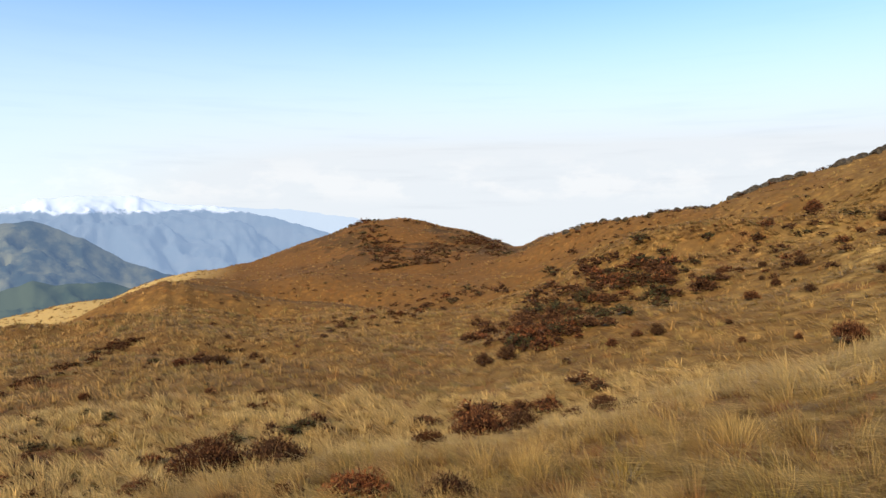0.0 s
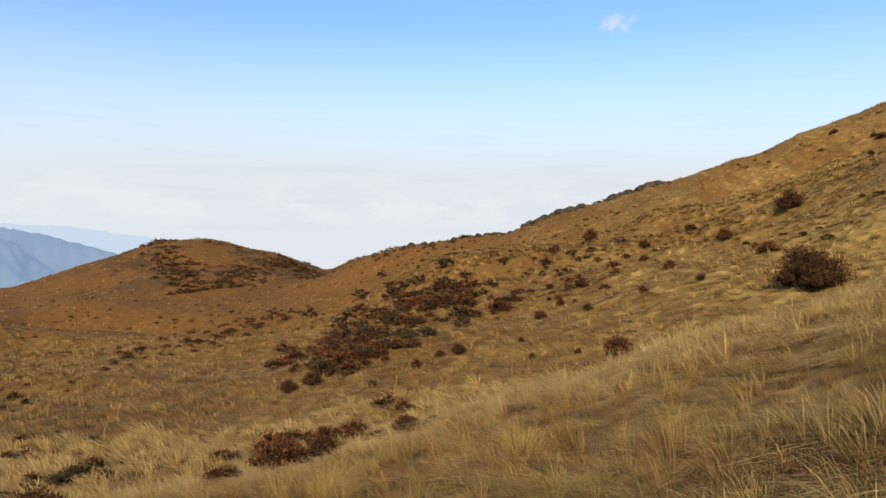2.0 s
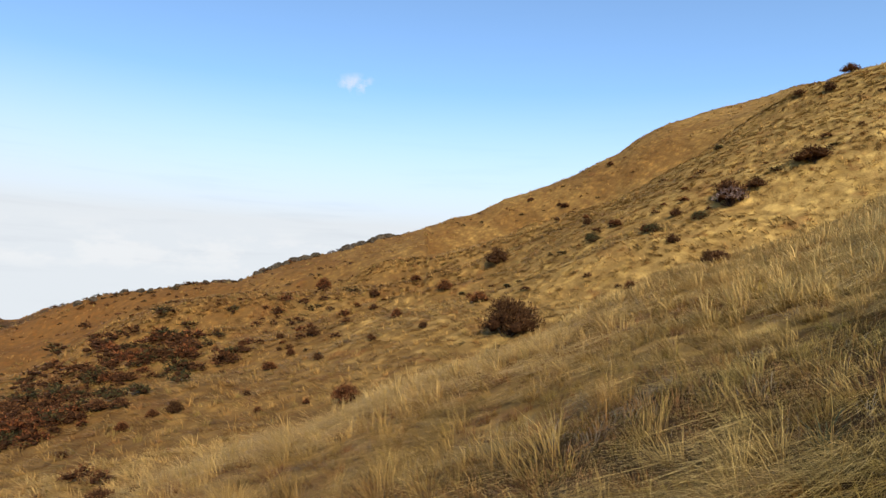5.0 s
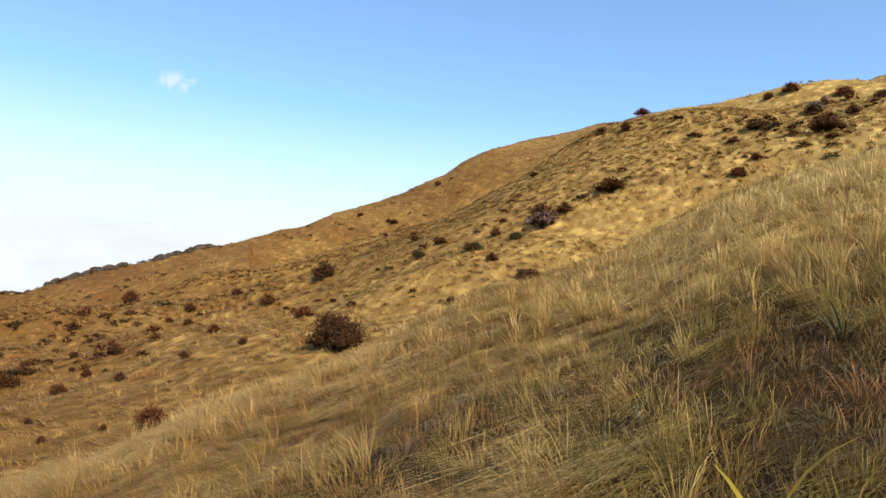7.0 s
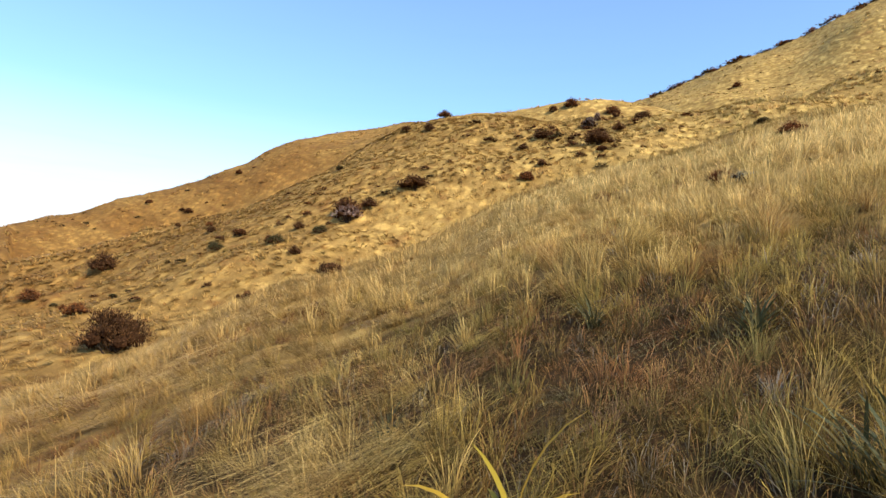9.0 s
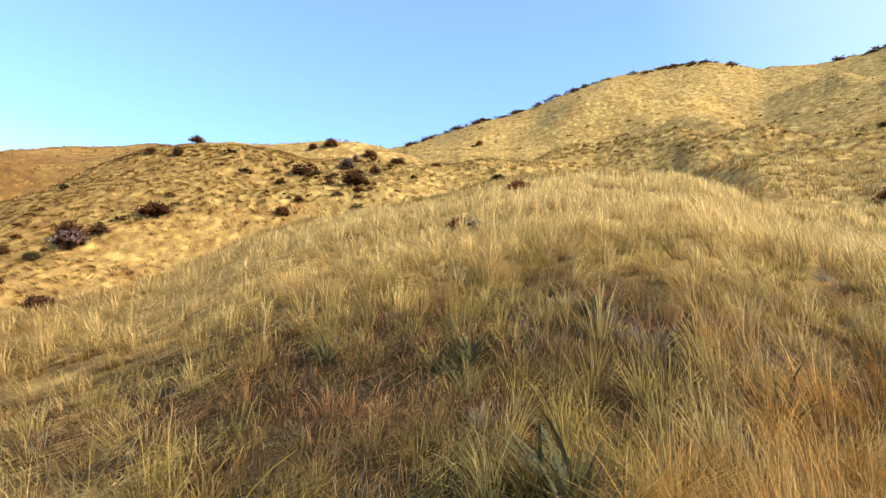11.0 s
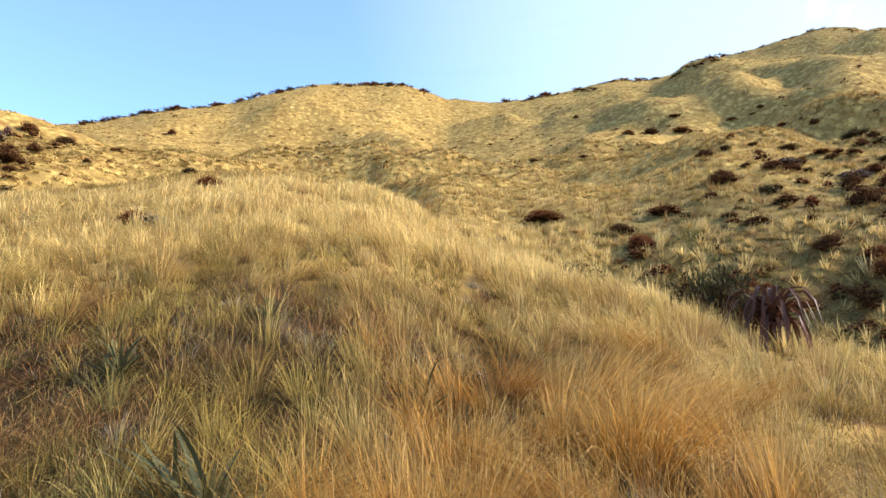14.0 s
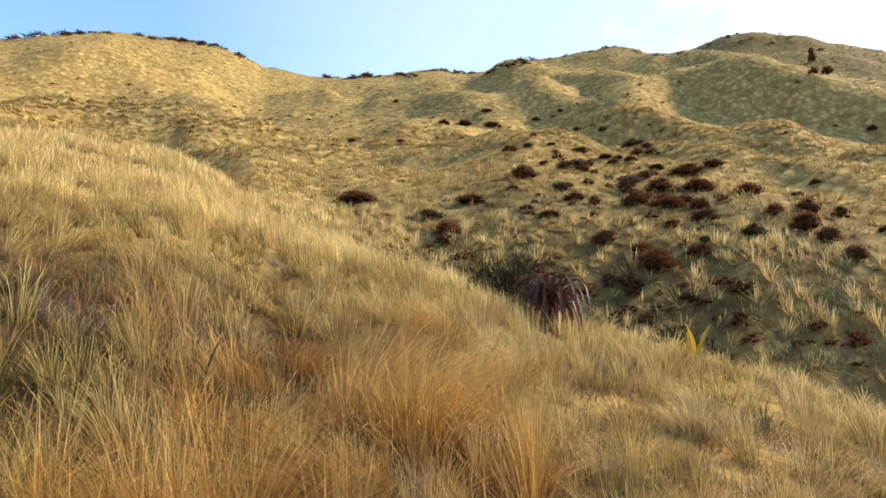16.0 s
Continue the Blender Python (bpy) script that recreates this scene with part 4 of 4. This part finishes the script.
def shrub_meshes(seed, leaves, leaf, twig_count, upright, lobe_count=15):
    """A wiry shrub one metre wide and high: stems that fork from the foot, and sprays of small upward leaves in uneven lobes."""
    g = np.random.default_rng(seed)
    lobes = [(math.cos(a) * r * 0.36, math.sin(a) * r * 0.36, 0.16 + 0.42 * (1 - r**3) * g.uniform(0.5, 1.3), g.uniform(0.17, 0.26)) for a, r in
             zip(np.arange(lobe_count) * 2.4 + g.uniform(-0.4, 0.4, lobe_count), np.sqrt((np.arange(lobe_count) + g.uniform(0.1, 0.9, lobe_count)) / lobe_count))]
    stems = []
    for k in range(twig_count):
        lx, ly, lz, lr = lobes[k % len(lobes)]
        foot = np.array([g.normal(0, 0.04), g.normal(0, 0.04), -0.08])
        tip = np.array([lx, ly, lz]) + g.normal(0, 0.04, 3)
        mid_ = (foot + tip) / 2 + g.normal(0, 0.05, 3)
        stems.append(tube([foot, mid_, tip], [0.022, 0.014, 0.004], 4))
    who = g.integers(0, len(lobes), leaves)
    L = np.array(lobes)[who]
    dirs = g.normal(0, 1, (leaves, 3))
    dirs[:, 2] = np.abs(dirs[:, 2]) * 1.0 - 0.35
    dirs /= np.linalg.norm(dirs, axis=1)[:, None]
    shell = g.uniform(0.5, 1.15, leaves)
    root = L[:, :3] + dirs * (L[:, 3] * shell)[:, None] * np.array([1, 1, 1.05])
    root[:, 2] = np.maximum(root[:, 2], 0.02)
    up = dirs * (1 - upright) + np.array([0, 0, 1.0]) * upright + g.normal(0, 0.3, (leaves, 3))
    up /= np.linalg.norm(up, axis=1)[:, None]
    side = np.cross(up, g.normal(0, 1, (leaves, 3)))
    side /= np.linalg.norm(side, axis=1)[:, None]
    size = leaf * g.uniform(0.6, 1.5, leaves)[:, None]
    a, b, c = root - side * size * 0.32, root + side * size * 0.32, root + up * size * 1.7
    d_ = root - up * size * 0.5
    V = np.stack([a, d_, b, c], 1).reshape(-1, 3)
    base = np.arange(leaves)[:, None, None] * 4
    F = (base + np.array([[0, 1, 2], [0, 2, 3]])[None]).reshape(-1, 3)
    # dark cores added in the lobes, standing for the shade inside the foliage
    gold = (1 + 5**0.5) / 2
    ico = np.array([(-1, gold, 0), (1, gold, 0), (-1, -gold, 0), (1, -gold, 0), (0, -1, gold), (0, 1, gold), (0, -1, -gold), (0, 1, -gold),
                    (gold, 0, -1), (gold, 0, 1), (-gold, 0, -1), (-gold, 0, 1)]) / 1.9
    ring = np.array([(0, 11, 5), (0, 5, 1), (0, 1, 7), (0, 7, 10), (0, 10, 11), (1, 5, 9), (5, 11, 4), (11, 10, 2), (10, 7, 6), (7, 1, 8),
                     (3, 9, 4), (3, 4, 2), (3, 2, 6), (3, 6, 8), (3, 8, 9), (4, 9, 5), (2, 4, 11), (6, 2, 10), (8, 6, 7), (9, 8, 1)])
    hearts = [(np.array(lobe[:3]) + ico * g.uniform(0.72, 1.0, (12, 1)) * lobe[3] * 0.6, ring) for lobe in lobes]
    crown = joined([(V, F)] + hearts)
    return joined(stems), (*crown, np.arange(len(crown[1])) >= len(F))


def make_shrub(seed, leaves, leaf, twigs, leaf_mat, label, upright=0.5):
    (sv, sf), (lv, lf, core) = shrub_meshes(seed, leaves, leaf, twigs, upright)
    ob = tagged(new("shrub"), label, "shrub", "shrubs on the hillside")
    part("woody_base", mesh_from("woody_base", sv, sf, bark), ob, "thin forking woody stems")
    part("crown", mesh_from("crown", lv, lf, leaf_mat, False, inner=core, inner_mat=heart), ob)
    return ob


DARK, RUST, GREEN, TWIG = ("dark brown wiry heath shrub in dry tussock grass", "rust-brown heath shrub in dry tussock grass",
                           "dark green-brown shrub among the tussock grass", "bare grey twiggy shrub among tussock grass")
# fine ones for near by, coarse ones for far off
fine_shrubs = [make_shrub(s, 3000, 0.028, 14, heath_leaf, DARK, 0.7) for s in (1, 2)] + [make_shrub(3, 3000, 0.028, 14, rust_leaf, RUST, 0.75)] + [make_shrub(4, 3000, 0.028, 14, green_leaf, GREEN, 0.6)]
far_shrubs = [make_shrub(s, 1500, 0.038, 6, heath_leaf, DARK, 0.4) for s in (11, 12, 13)] + [make_shrub(14, 1500, 0.038, 6, rust_leaf, RUST, 0.4), make_shrub(15, 1500, 0.038, 6, green_leaf, GREEN, 0.4)]
big_shrubs = [make_shrub(s, 5600, 0.022, 22, mat, words, 0.5) for s, mat, words in ((5, heath_leaf, DARK), (6, rust_leaf, RUST))]
bare_shrub = make_shrub(21, 500, 0.05, 30, twig_leaf, TWIG, 0.8)
used = set()
pick = random.Random(5)


def set_thing(ob, az_, d_, width, tall, sink=0.0):
    """Stand a thing, or a copy of it once it is used, on the slope; it leans a little downhill."""
    x_, y_ = d_ * math.sin(radians(az_)), d_ * math.cos(radians(az_))
    m = Matrix.LocRotScale((x_, y_, float(height(x_, y_)) - sink), Euler((pick.uniform(-0.1, 0.1), pick.uniform(-0.1, 0.1), pick.uniform(0, 6.28))), None)
    if ob.name in used:
        ob = copy_thing(ob, m)
    used.add(ob.name)
    ob.matrix_basis = m @ Matrix.Diagonal((width, width * pick.uniform(0.8, 1.1), tall, 1))
    return ob


def plant_shrubs(rows):
    for az_, rise, wide, high in rows:
        d_ = ground_at(az_, rise)
        width = d_ * radians(wide)
        tall = d_ * radians(high) if d_ > 110 else min(d_ * radians(high), (0.5 if d_ < 20 else 0.7) * width)
        if width > 1.5 and d_ < 40:
            ob = pick.choice(big_shrubs)
        elif d_ < 26:
            ob = fine_shrubs[pick.choice((0, 1, 2, 0, 1, 2, 3) if az_ > 60 else (0, 1, 2))]
        else:
            ob = far_shrubs[pick.choice((0, 1, 2, 0, 1, 3, 4))]
        # lobes fill about nine tenths of the unit shrub
        set_thing(ob, az_, d_ + 0.3 * width, width * 0.98, tall * 1.2, 0.08 * tall)


for rows in (BASIN_SHRUBS, BASIN_SHRUBS_MORE, LOWER_SHRUBS, LOWER_SHRUBS_MORE, SPUR_SHRUBS, MOUND_SHRUBS, GULLY_SHRUBS, GULLY_SHRUBS_MORE, GULLY_SHRUBS_LAST, UPPER_SHRUBS):
    plant_shrubs(rows)


# crowded heath that nobody could count: one joined sheet of small shrubs
heath_sets = {"heath": [], "rust": [], "green": []}
heath_forms = [shrub_meshes(s_, 80, 0.085, 1, 0.2, 6) for s_ in (41, 42, 43, 44)]
crest_forms = [shrub_meshes(s_, 50, 0.11, 1, 0.1, 5) for s_ in (61, 62, 63)]
close_forms = [shrub_meshes(s_, 260, 0.06, 1, 0.3, 8) for s_ in (51, 52, 53)]


def heath_at(az_, d_, width, tall):
    (sv, sf), (lv, lf, core) = pick.choice(close_forms if d_ < 50 else heath_forms if d_ < 95 else crest_forms)
    a_ = pick.uniform(0, 6.28)
    turn = np.array([[math.cos(a_), -math.sin(a_), 0], [math.sin(a_), math.cos(a_), 0], [0, 0, 1]])
    x_, y_ = d_ * math.sin(radians(az_)), d_ * math.cos(radians(az_))
    v_ = (lv * np.array([width, width, tall])) @ turn.T + np.array([x_, y_, float(height(x_, y_)) - (0.22 if d_ > 95 else 0.08) * tall])
    heath_sets[pick.choice(("heath", "heath", "heath", "rust", "green"))].append((v_, lf, core))


def thicket(a0, e0, a1, e1, wide, count, size, least=0.0):
    """Shrubs crowded along a strip of the slope from one bearing and rise to another; wide: the strip's spread in degrees; size: their width in degrees."""
    for _ in range(count):
        u = pick.random()
        az_, rise = a0 + (a1 - a0) * u + pick.gauss(0, wide[0]), e0 + (e1 - e0) * u + pick.gauss(0, wide[1])
        d_ = ground_at(az_, rise, least)
        w_ = d_ * radians(size) * pick.uniform(0.5, 1.5)
        heath_at(az_, d_, w_, w_ * pick.uniform(0.4, 0.7))


# the dark patch across the basin, densest along its lower edge
thicket(5.5, -11.8, 13, -10.2, (1.3, 0.9), 60, 2.0)
thicket(8, -9.5, 18, -7.0, (1.5, 1.1), 70, 1.8)
thicket(12.5, -6.5, 21, -4.8, (1.5, 0.9), 48, 1.7)
thicket(17, -7.4, 25, -5.0, (1.4, 0.7), 22, 1.5)
thicket(21, -4.0, 33, -0.8, (1.5, 0.7), 26, 1.0)
thicket(24, -6.5, 36, -2.5, (1.5, 1.1), 14, 1.0)
# along the foot of the near bank and the ledges below it
thicket(-2.9, -19.2, 1.5, -18.8, (0.5, 0.15), 8, 1.9)
thicket(1, -18.7, 10, -17.6, (0.5, 0.2), 22, 2.2)
thicket(10, -17.0, 17, -14.9, (0.6, 0.3), 4, 1.8)
thicket(-27, -20.2, -19.4, -19.6, (0.6, 0.25), 14, 1.7)
thicket(-19, -19.2, -9, -18.7, (0.6, 0.25), 18, 1.7)
thicket(-36, -20, -27, -21.5, (1.0, 0.8), 12, 1.5)
thicket(-36, -16.5, -26, -17.5, (2.0, 1.2), 26, 1.1)
thicket(-24, -16, -10, -16.5, (2.5, 1.0), 14, 0.9)
# small dark cushions over the far side of the basin
thicket(-10.7, -11.0, 2.6, -7.6, (0.9, 0.35), 70, 0.75)
thicket(-24, -12.8, -17.6, -13.0, (0.8, 0.3), 10, 1.2)
thicket(-35.5, -13.5, -25.5, -10.5, (0.3, 0.12), 46, 0.8)
thicket(-30, -12.5, -6, -11, (2.5, 1.4), 60, 0.45)
thicket(-8, -9, 12, -4.5, (2.5, 1.4), 80, 0.4)
thicket(-20, -8, -8, -5.5, (2.0, 1.2), 50, 0.35)
thicket(8, -3.8, 30, 0.6, (2.0, 0.5), 90, 0.4)
thicket(30, 0.5, 60, 11, (2.5, 1.2), 60, 0.4)
thicket(44, 0, 72, 13, (2.0, 1.2), 26, 0.8)
thicket(78, 15.5, 92, 16.0, (3.0, 0.8), 34, 1.1)
thicket(80, 13.5, 94, 14.5, (3.0, 0.9), 16, 0.9)
# the knoll's scrubby flanks
thicket(-7.2, -2.0, -4.3, -5.2, (0.8, 0.7), 170, 0.6, 130)
thicket(-3, -4.9, 1.5, -3.4, (0.9, 0.6), 130, 0.55, 130)
thicket(2.0, -2.6, 5.4, -3.9, (0.5, 0.35), 110, 0.55, 130)
# the gully and the slopes to the south
thicket(150, 12.5, 164, 10.5, (2.5, 1.6), 34, 1.1)
thicket(139, 7.5, 158, 3.0, (2.0, 0.8), 22, 1.8)
thicket(156, 3, 175, -1.5, (2.0, 1.5), 34, 1.7)
thicket(100, 18.5, 165, 18.5, (4.0, 1.2), 90, 0.45)
for az_, d_, w_, h_ in ((65.6, 43.8, 2.4, 1.4), (87.5, 57, 1.5, 1.3), (153.5, 34, 1.6, 0.7), (158, 32, 1.5, 0.7), (88.2, 64, 1.0, 1.4)):
    set_thing(bare_shrub, az_, d_, w_, h_)


# ---- rocks along the skyline ----
def make_rock(seed):
    """A broken block of bedrock: a lumpy boulder cut by a few flat faces."""
    g = random.Random(seed)
    bm = bmesh.new()
    bmesh.ops.create_icosphere(bm, subdivisions=2, radius=0.5)
    planes = [(Vector((g.gauss(0, 1), g.gauss(0, 1), g.gauss(0, 0.7))).normalized(), g.uniform(0.26, 0.42)) for _ in range(9)]
    for v_ in bm.verts:
        v_.co *= 1 + 0.22 * noise.noise(v_.co * 3 + Vector((seed, 0, 0)))
        for nrm, off in planes:
            over = v_.co.dot(nrm) - off
            if over > 0:
                v_.co -= nrm * over * 0.9
    me = bpy.data.meshes.new("rock")
    bm.to_mesh(me)
    bm.free()
    me.materials.append(rock)
    return tagged(new("rock", me), "weathered grey-brown lichened rock on the ridge crest", "rock", "rocks on the ridge")


rocks = [make_rock(s) for s in (1, 2, 3, 4)]


def crest_distance(az_):
    dd = np.arange(60, 320, 0.5)
    a_ = radians(az_)
    return float(dd[np.argmax((height(dd * math.sin(a_), dd * math.cos(a_)) - EYE) / dd)])


def skyline_rocks(a0, a1, count, size):
    for _ in range(count):
        az_ = pick.uniform(a0, a1)
        s = size * pick.uniform(0.4, 1.7)
        set_thing(pick.choice(rocks), az_, crest_distance(az_) * pick.uniform(0.975, 1.0), s * 1.1, s * 0.95, 0.1 * s)


skyline_rocks(24.4, 30.0, 44, 1.35)
skyline_rocks(31.5, 36.4, 44, 1.35)
skyline_rocks(10.0, 24.0, 34, 0.9)
skyline_rocks(-9.0, -5.0, 8, 1.5)
skyline_rocks(167, 168.5, 3, 1.2)


def skyline_bushes(a0, a1, count, size):
    for _ in range(count):
        az_ = pick.uniform(a0, a1)
        s = size * pick.uniform(0.4, 1.5)
        heath_at(az_, crest_distance(az_) * pick.uniform(0.95, 1.0), s * 1.7, s * 0.75)


skyline_bushes(93, 112, 80, 1.3)
skyline_bushes(112, 123, 36, 1.3)
skyline_bushes(130, 150, 60, 1.4)
skyline_bushes(150, 178, 40, 1.1)
skyline_bushes(-9, 6, 26, 1.0)
skyline_bushes(9, 37, 60, 0.8)
for key, mat in (("heath", heath_leaf), ("rust", rust_leaf), ("green", green_leaf)):
    hv, hf = joined([(v_, f_) for v_, f_, core in heath_sets[key]])
    cores = np.concatenate([core for v_, f_, core in heath_sets[key]])
    words = {"heath": "dark brown", "rust": "rusty red-brown", "green": "dark green"}[key]
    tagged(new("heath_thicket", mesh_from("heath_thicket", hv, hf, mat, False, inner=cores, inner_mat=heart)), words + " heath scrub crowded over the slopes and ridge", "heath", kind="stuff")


# ---- tussocks that stand out near by, each a thing of its own ----
def tussock_mesh(count, tall, spread, width, splay, wind, mat, segments=4):
    one = np.zeros(1)
    v_, f_, u_ = tufts(one, one, count, one + tall, one + spread, one + width, one + splay, one + wind, segments, -0.06)
    return mesh_from("tuft", v_, f_, mat, False, u_, np.tile([0.0, 0.0, 1.0], (len(v_), 1)))


def make_tussock(label, *args):
    ob = tagged(new("tussock"), label, "tussock", "large tussocks near by")
    part("tuft", tussock_mesh(*args), ob)
    part("dead_skirt", tussock_mesh(60, 0.34, 0.14, 0.006, 1.9, 0.0, bleached, 3), ob, "grey dead blades drooping round the foot")
    return ob


COPPER = "tall copper-orange tussock with bleached drooping tips"
PALE = "shaggy straw-yellow tussock of fine blades"
copper_tussocks = [make_tussock(COPPER, 520, 0.95, 0.22, 0.0036, 0.5, 0.1, copper), make_tussock(COPPER, 460, 0.85, 0.2, 0.0036, 0.6, 0.1, copper)]
pale_tussocks = [make_tussock(PALE, 420, 0.68, 0.13, 0.0042, 0.7, 0.45, straw, 3), make_tussock(PALE, 420, 0.6, 0.15, 0.0042, 0.85, 0.35, straw, 3)]
for az_, d_, s in ((139.5, 3.9, 1.3), (136.0, 4.3, 1.3), (143, 4.1, 1.0), (132, 3.15, 0.85), (127.5, 2.9, 0.8), (122.5, 2.8, 0.75), (117, 2.75, 0.72), (135, 3.3, 0.8),
                   (112, 2.8, 0.7), (145, 5.0, 0.9), (130, 4.8, 0.9), (138, 5.2, 1.0), (125, 3.6, 0.7), (141, 6.0, 1.0)):
    set_thing(pick.choice(copper_tussocks), az_, d_, s, s)
for _ in range(40):
    az_, d_, s = pick.uniform(-38, 178), pick.uniform(3.0, 9.5), pick.uniform(0.7, 1.25)
    if not (46 < az_ < 150 and d_ < 6.2):
        set_thing(pick.choice(pale_tussocks), az_, d_, s, s * pick.uniform(0.8, 1.1))


# ---- sword-leaved plants ----
def sword(length, width, droop, fold=0.25, segments=7):
    """One strap leaf with a keel, bending over towards +x."""
    V, F = [], []
    for k in range(segments + 1):
        s = k / segments
        wide = width * (0.55 + 1.2 * s) * (1 - s**2.2) ** 0.8 * 0.5 + 0.0008
        ang = droop * s**1.6
        x_ = length * (math.sin(ang) * s * 0.8)
        z_ = length * s * math.cos(ang * 0.85)
        V += [(x_, -wide, z_ + wide * fold), (x_, 0, z_), (x_, wide, z_ + wide * fold)]
    for k in range(segments):
        for c in (0, 1):
            a = k * 3 + c
            F.append([a, a + 1, a + 4, a + 3])
    return np.array(V), np.array(F)


def make_rosette(name, label, category, mat, leaves, length, width, lean, droop, seed, leaf_label=""):
    g = random.Random(seed)
    ob = tagged(new(name), label, category)
    shapes = [mesh_from("leaf", *sword(length * k, width, dr), mat, True) for k, dr in ((1.0, droop), (0.8, droop * 1.35), (0.6, droop * 0.6))]
    for k in range(leaves):
        out = (k + 0.5) / leaves
        m = pose(g.gauss(0, 0.03), g.gauss(0, 0.03), -0.03, 0, lean * (0.15 + 0.85 * out) + g.gauss(0, 6), k * 137.5 + g.gauss(0, 10))
        part("leaf", g.choice(shapes), ob, leaf_label, m @ Matrix.Diagonal((*[g.uniform(0.75, 1.15)] * 3, 1)))
    return ob


flax = make_rosette("flax_plant", "purple-brown flax bush with drooping sword leaves at the gully edge", "flax", flax_leaf, 110, 1.25, 0.085, 15, 1.5, 1)
set_thing(flax, 150.3, 9.3, 0.62, 1.3)
lily = make_rosette("flax_seedling", "small yellow-green flax with a few upright leaves", "flax", lily_leaf, 8, 0.75, 0.075, 34, 0.4, 2)
set_thing(lily, 161.6, 10.6, 1.0, 1.0)
near_lily = make_rosette("mountain_astelia", "yellow and orange strap leaves of a small plant in the grass", "plant", lily_leaf, 9, 0.55, 0.032, 42, 0.5, 3)
set_thing(near_lily, 79.6, 2.85, 1.1, 1.1)
spear = make_rosette("speargrass", "grey-green spiky speargrass rosette in the turf", "speargrass", spear_leaf, 46, 0.42, 0.016, 62, 0.35, 4)
for az_, d_, s in ((98.9, 4.9, 1.0), (122.1, 4.2, 0.95), (106.8, 3.0, 1.15), (104.0, 3.2, 0.9), (87, 5.6, 0.8), (166, 6.5, 0.9), (70, 4.8, 0.8), (109.5, 6.0, 0.8)):
    set_thing(spear, az_, d_, s, s)
silver = make_shrub(31, 900, 0.03, 10, silver_leaf, "low silvery-leaved herb beside a shrub", 0.6)
set_thing(silver, 99.6, 13.0, 0.55, 0.3)
for az_, d_, w_, h_ in ((145.4, 12.2, 1.6, 1.5), (160.5, 13.0, 2.0, 1.6), (147.4, 11.6, 1.6, 1.7), (136, 16, 1.6, 0.9)):
    set_thing(fine_shrubs[3], az_, d_, w_, h_)
stalk = tagged(new("dry_stalk"), "thin pale dry flower stalk rising from the grass", "stalk")
part("stem", mesh_from("stem", *tube([(0, 0, -0.1), (0.01, 0, 0.3), (-0.015, 0.01, 0.62), (0.0, 0, 0.85)], [0.012, 0.01, 0.009, 0.004], 6), twig_leaf), stalk)
set_thing(stalk, 159.6, 10.4, 1.0, 1.0)
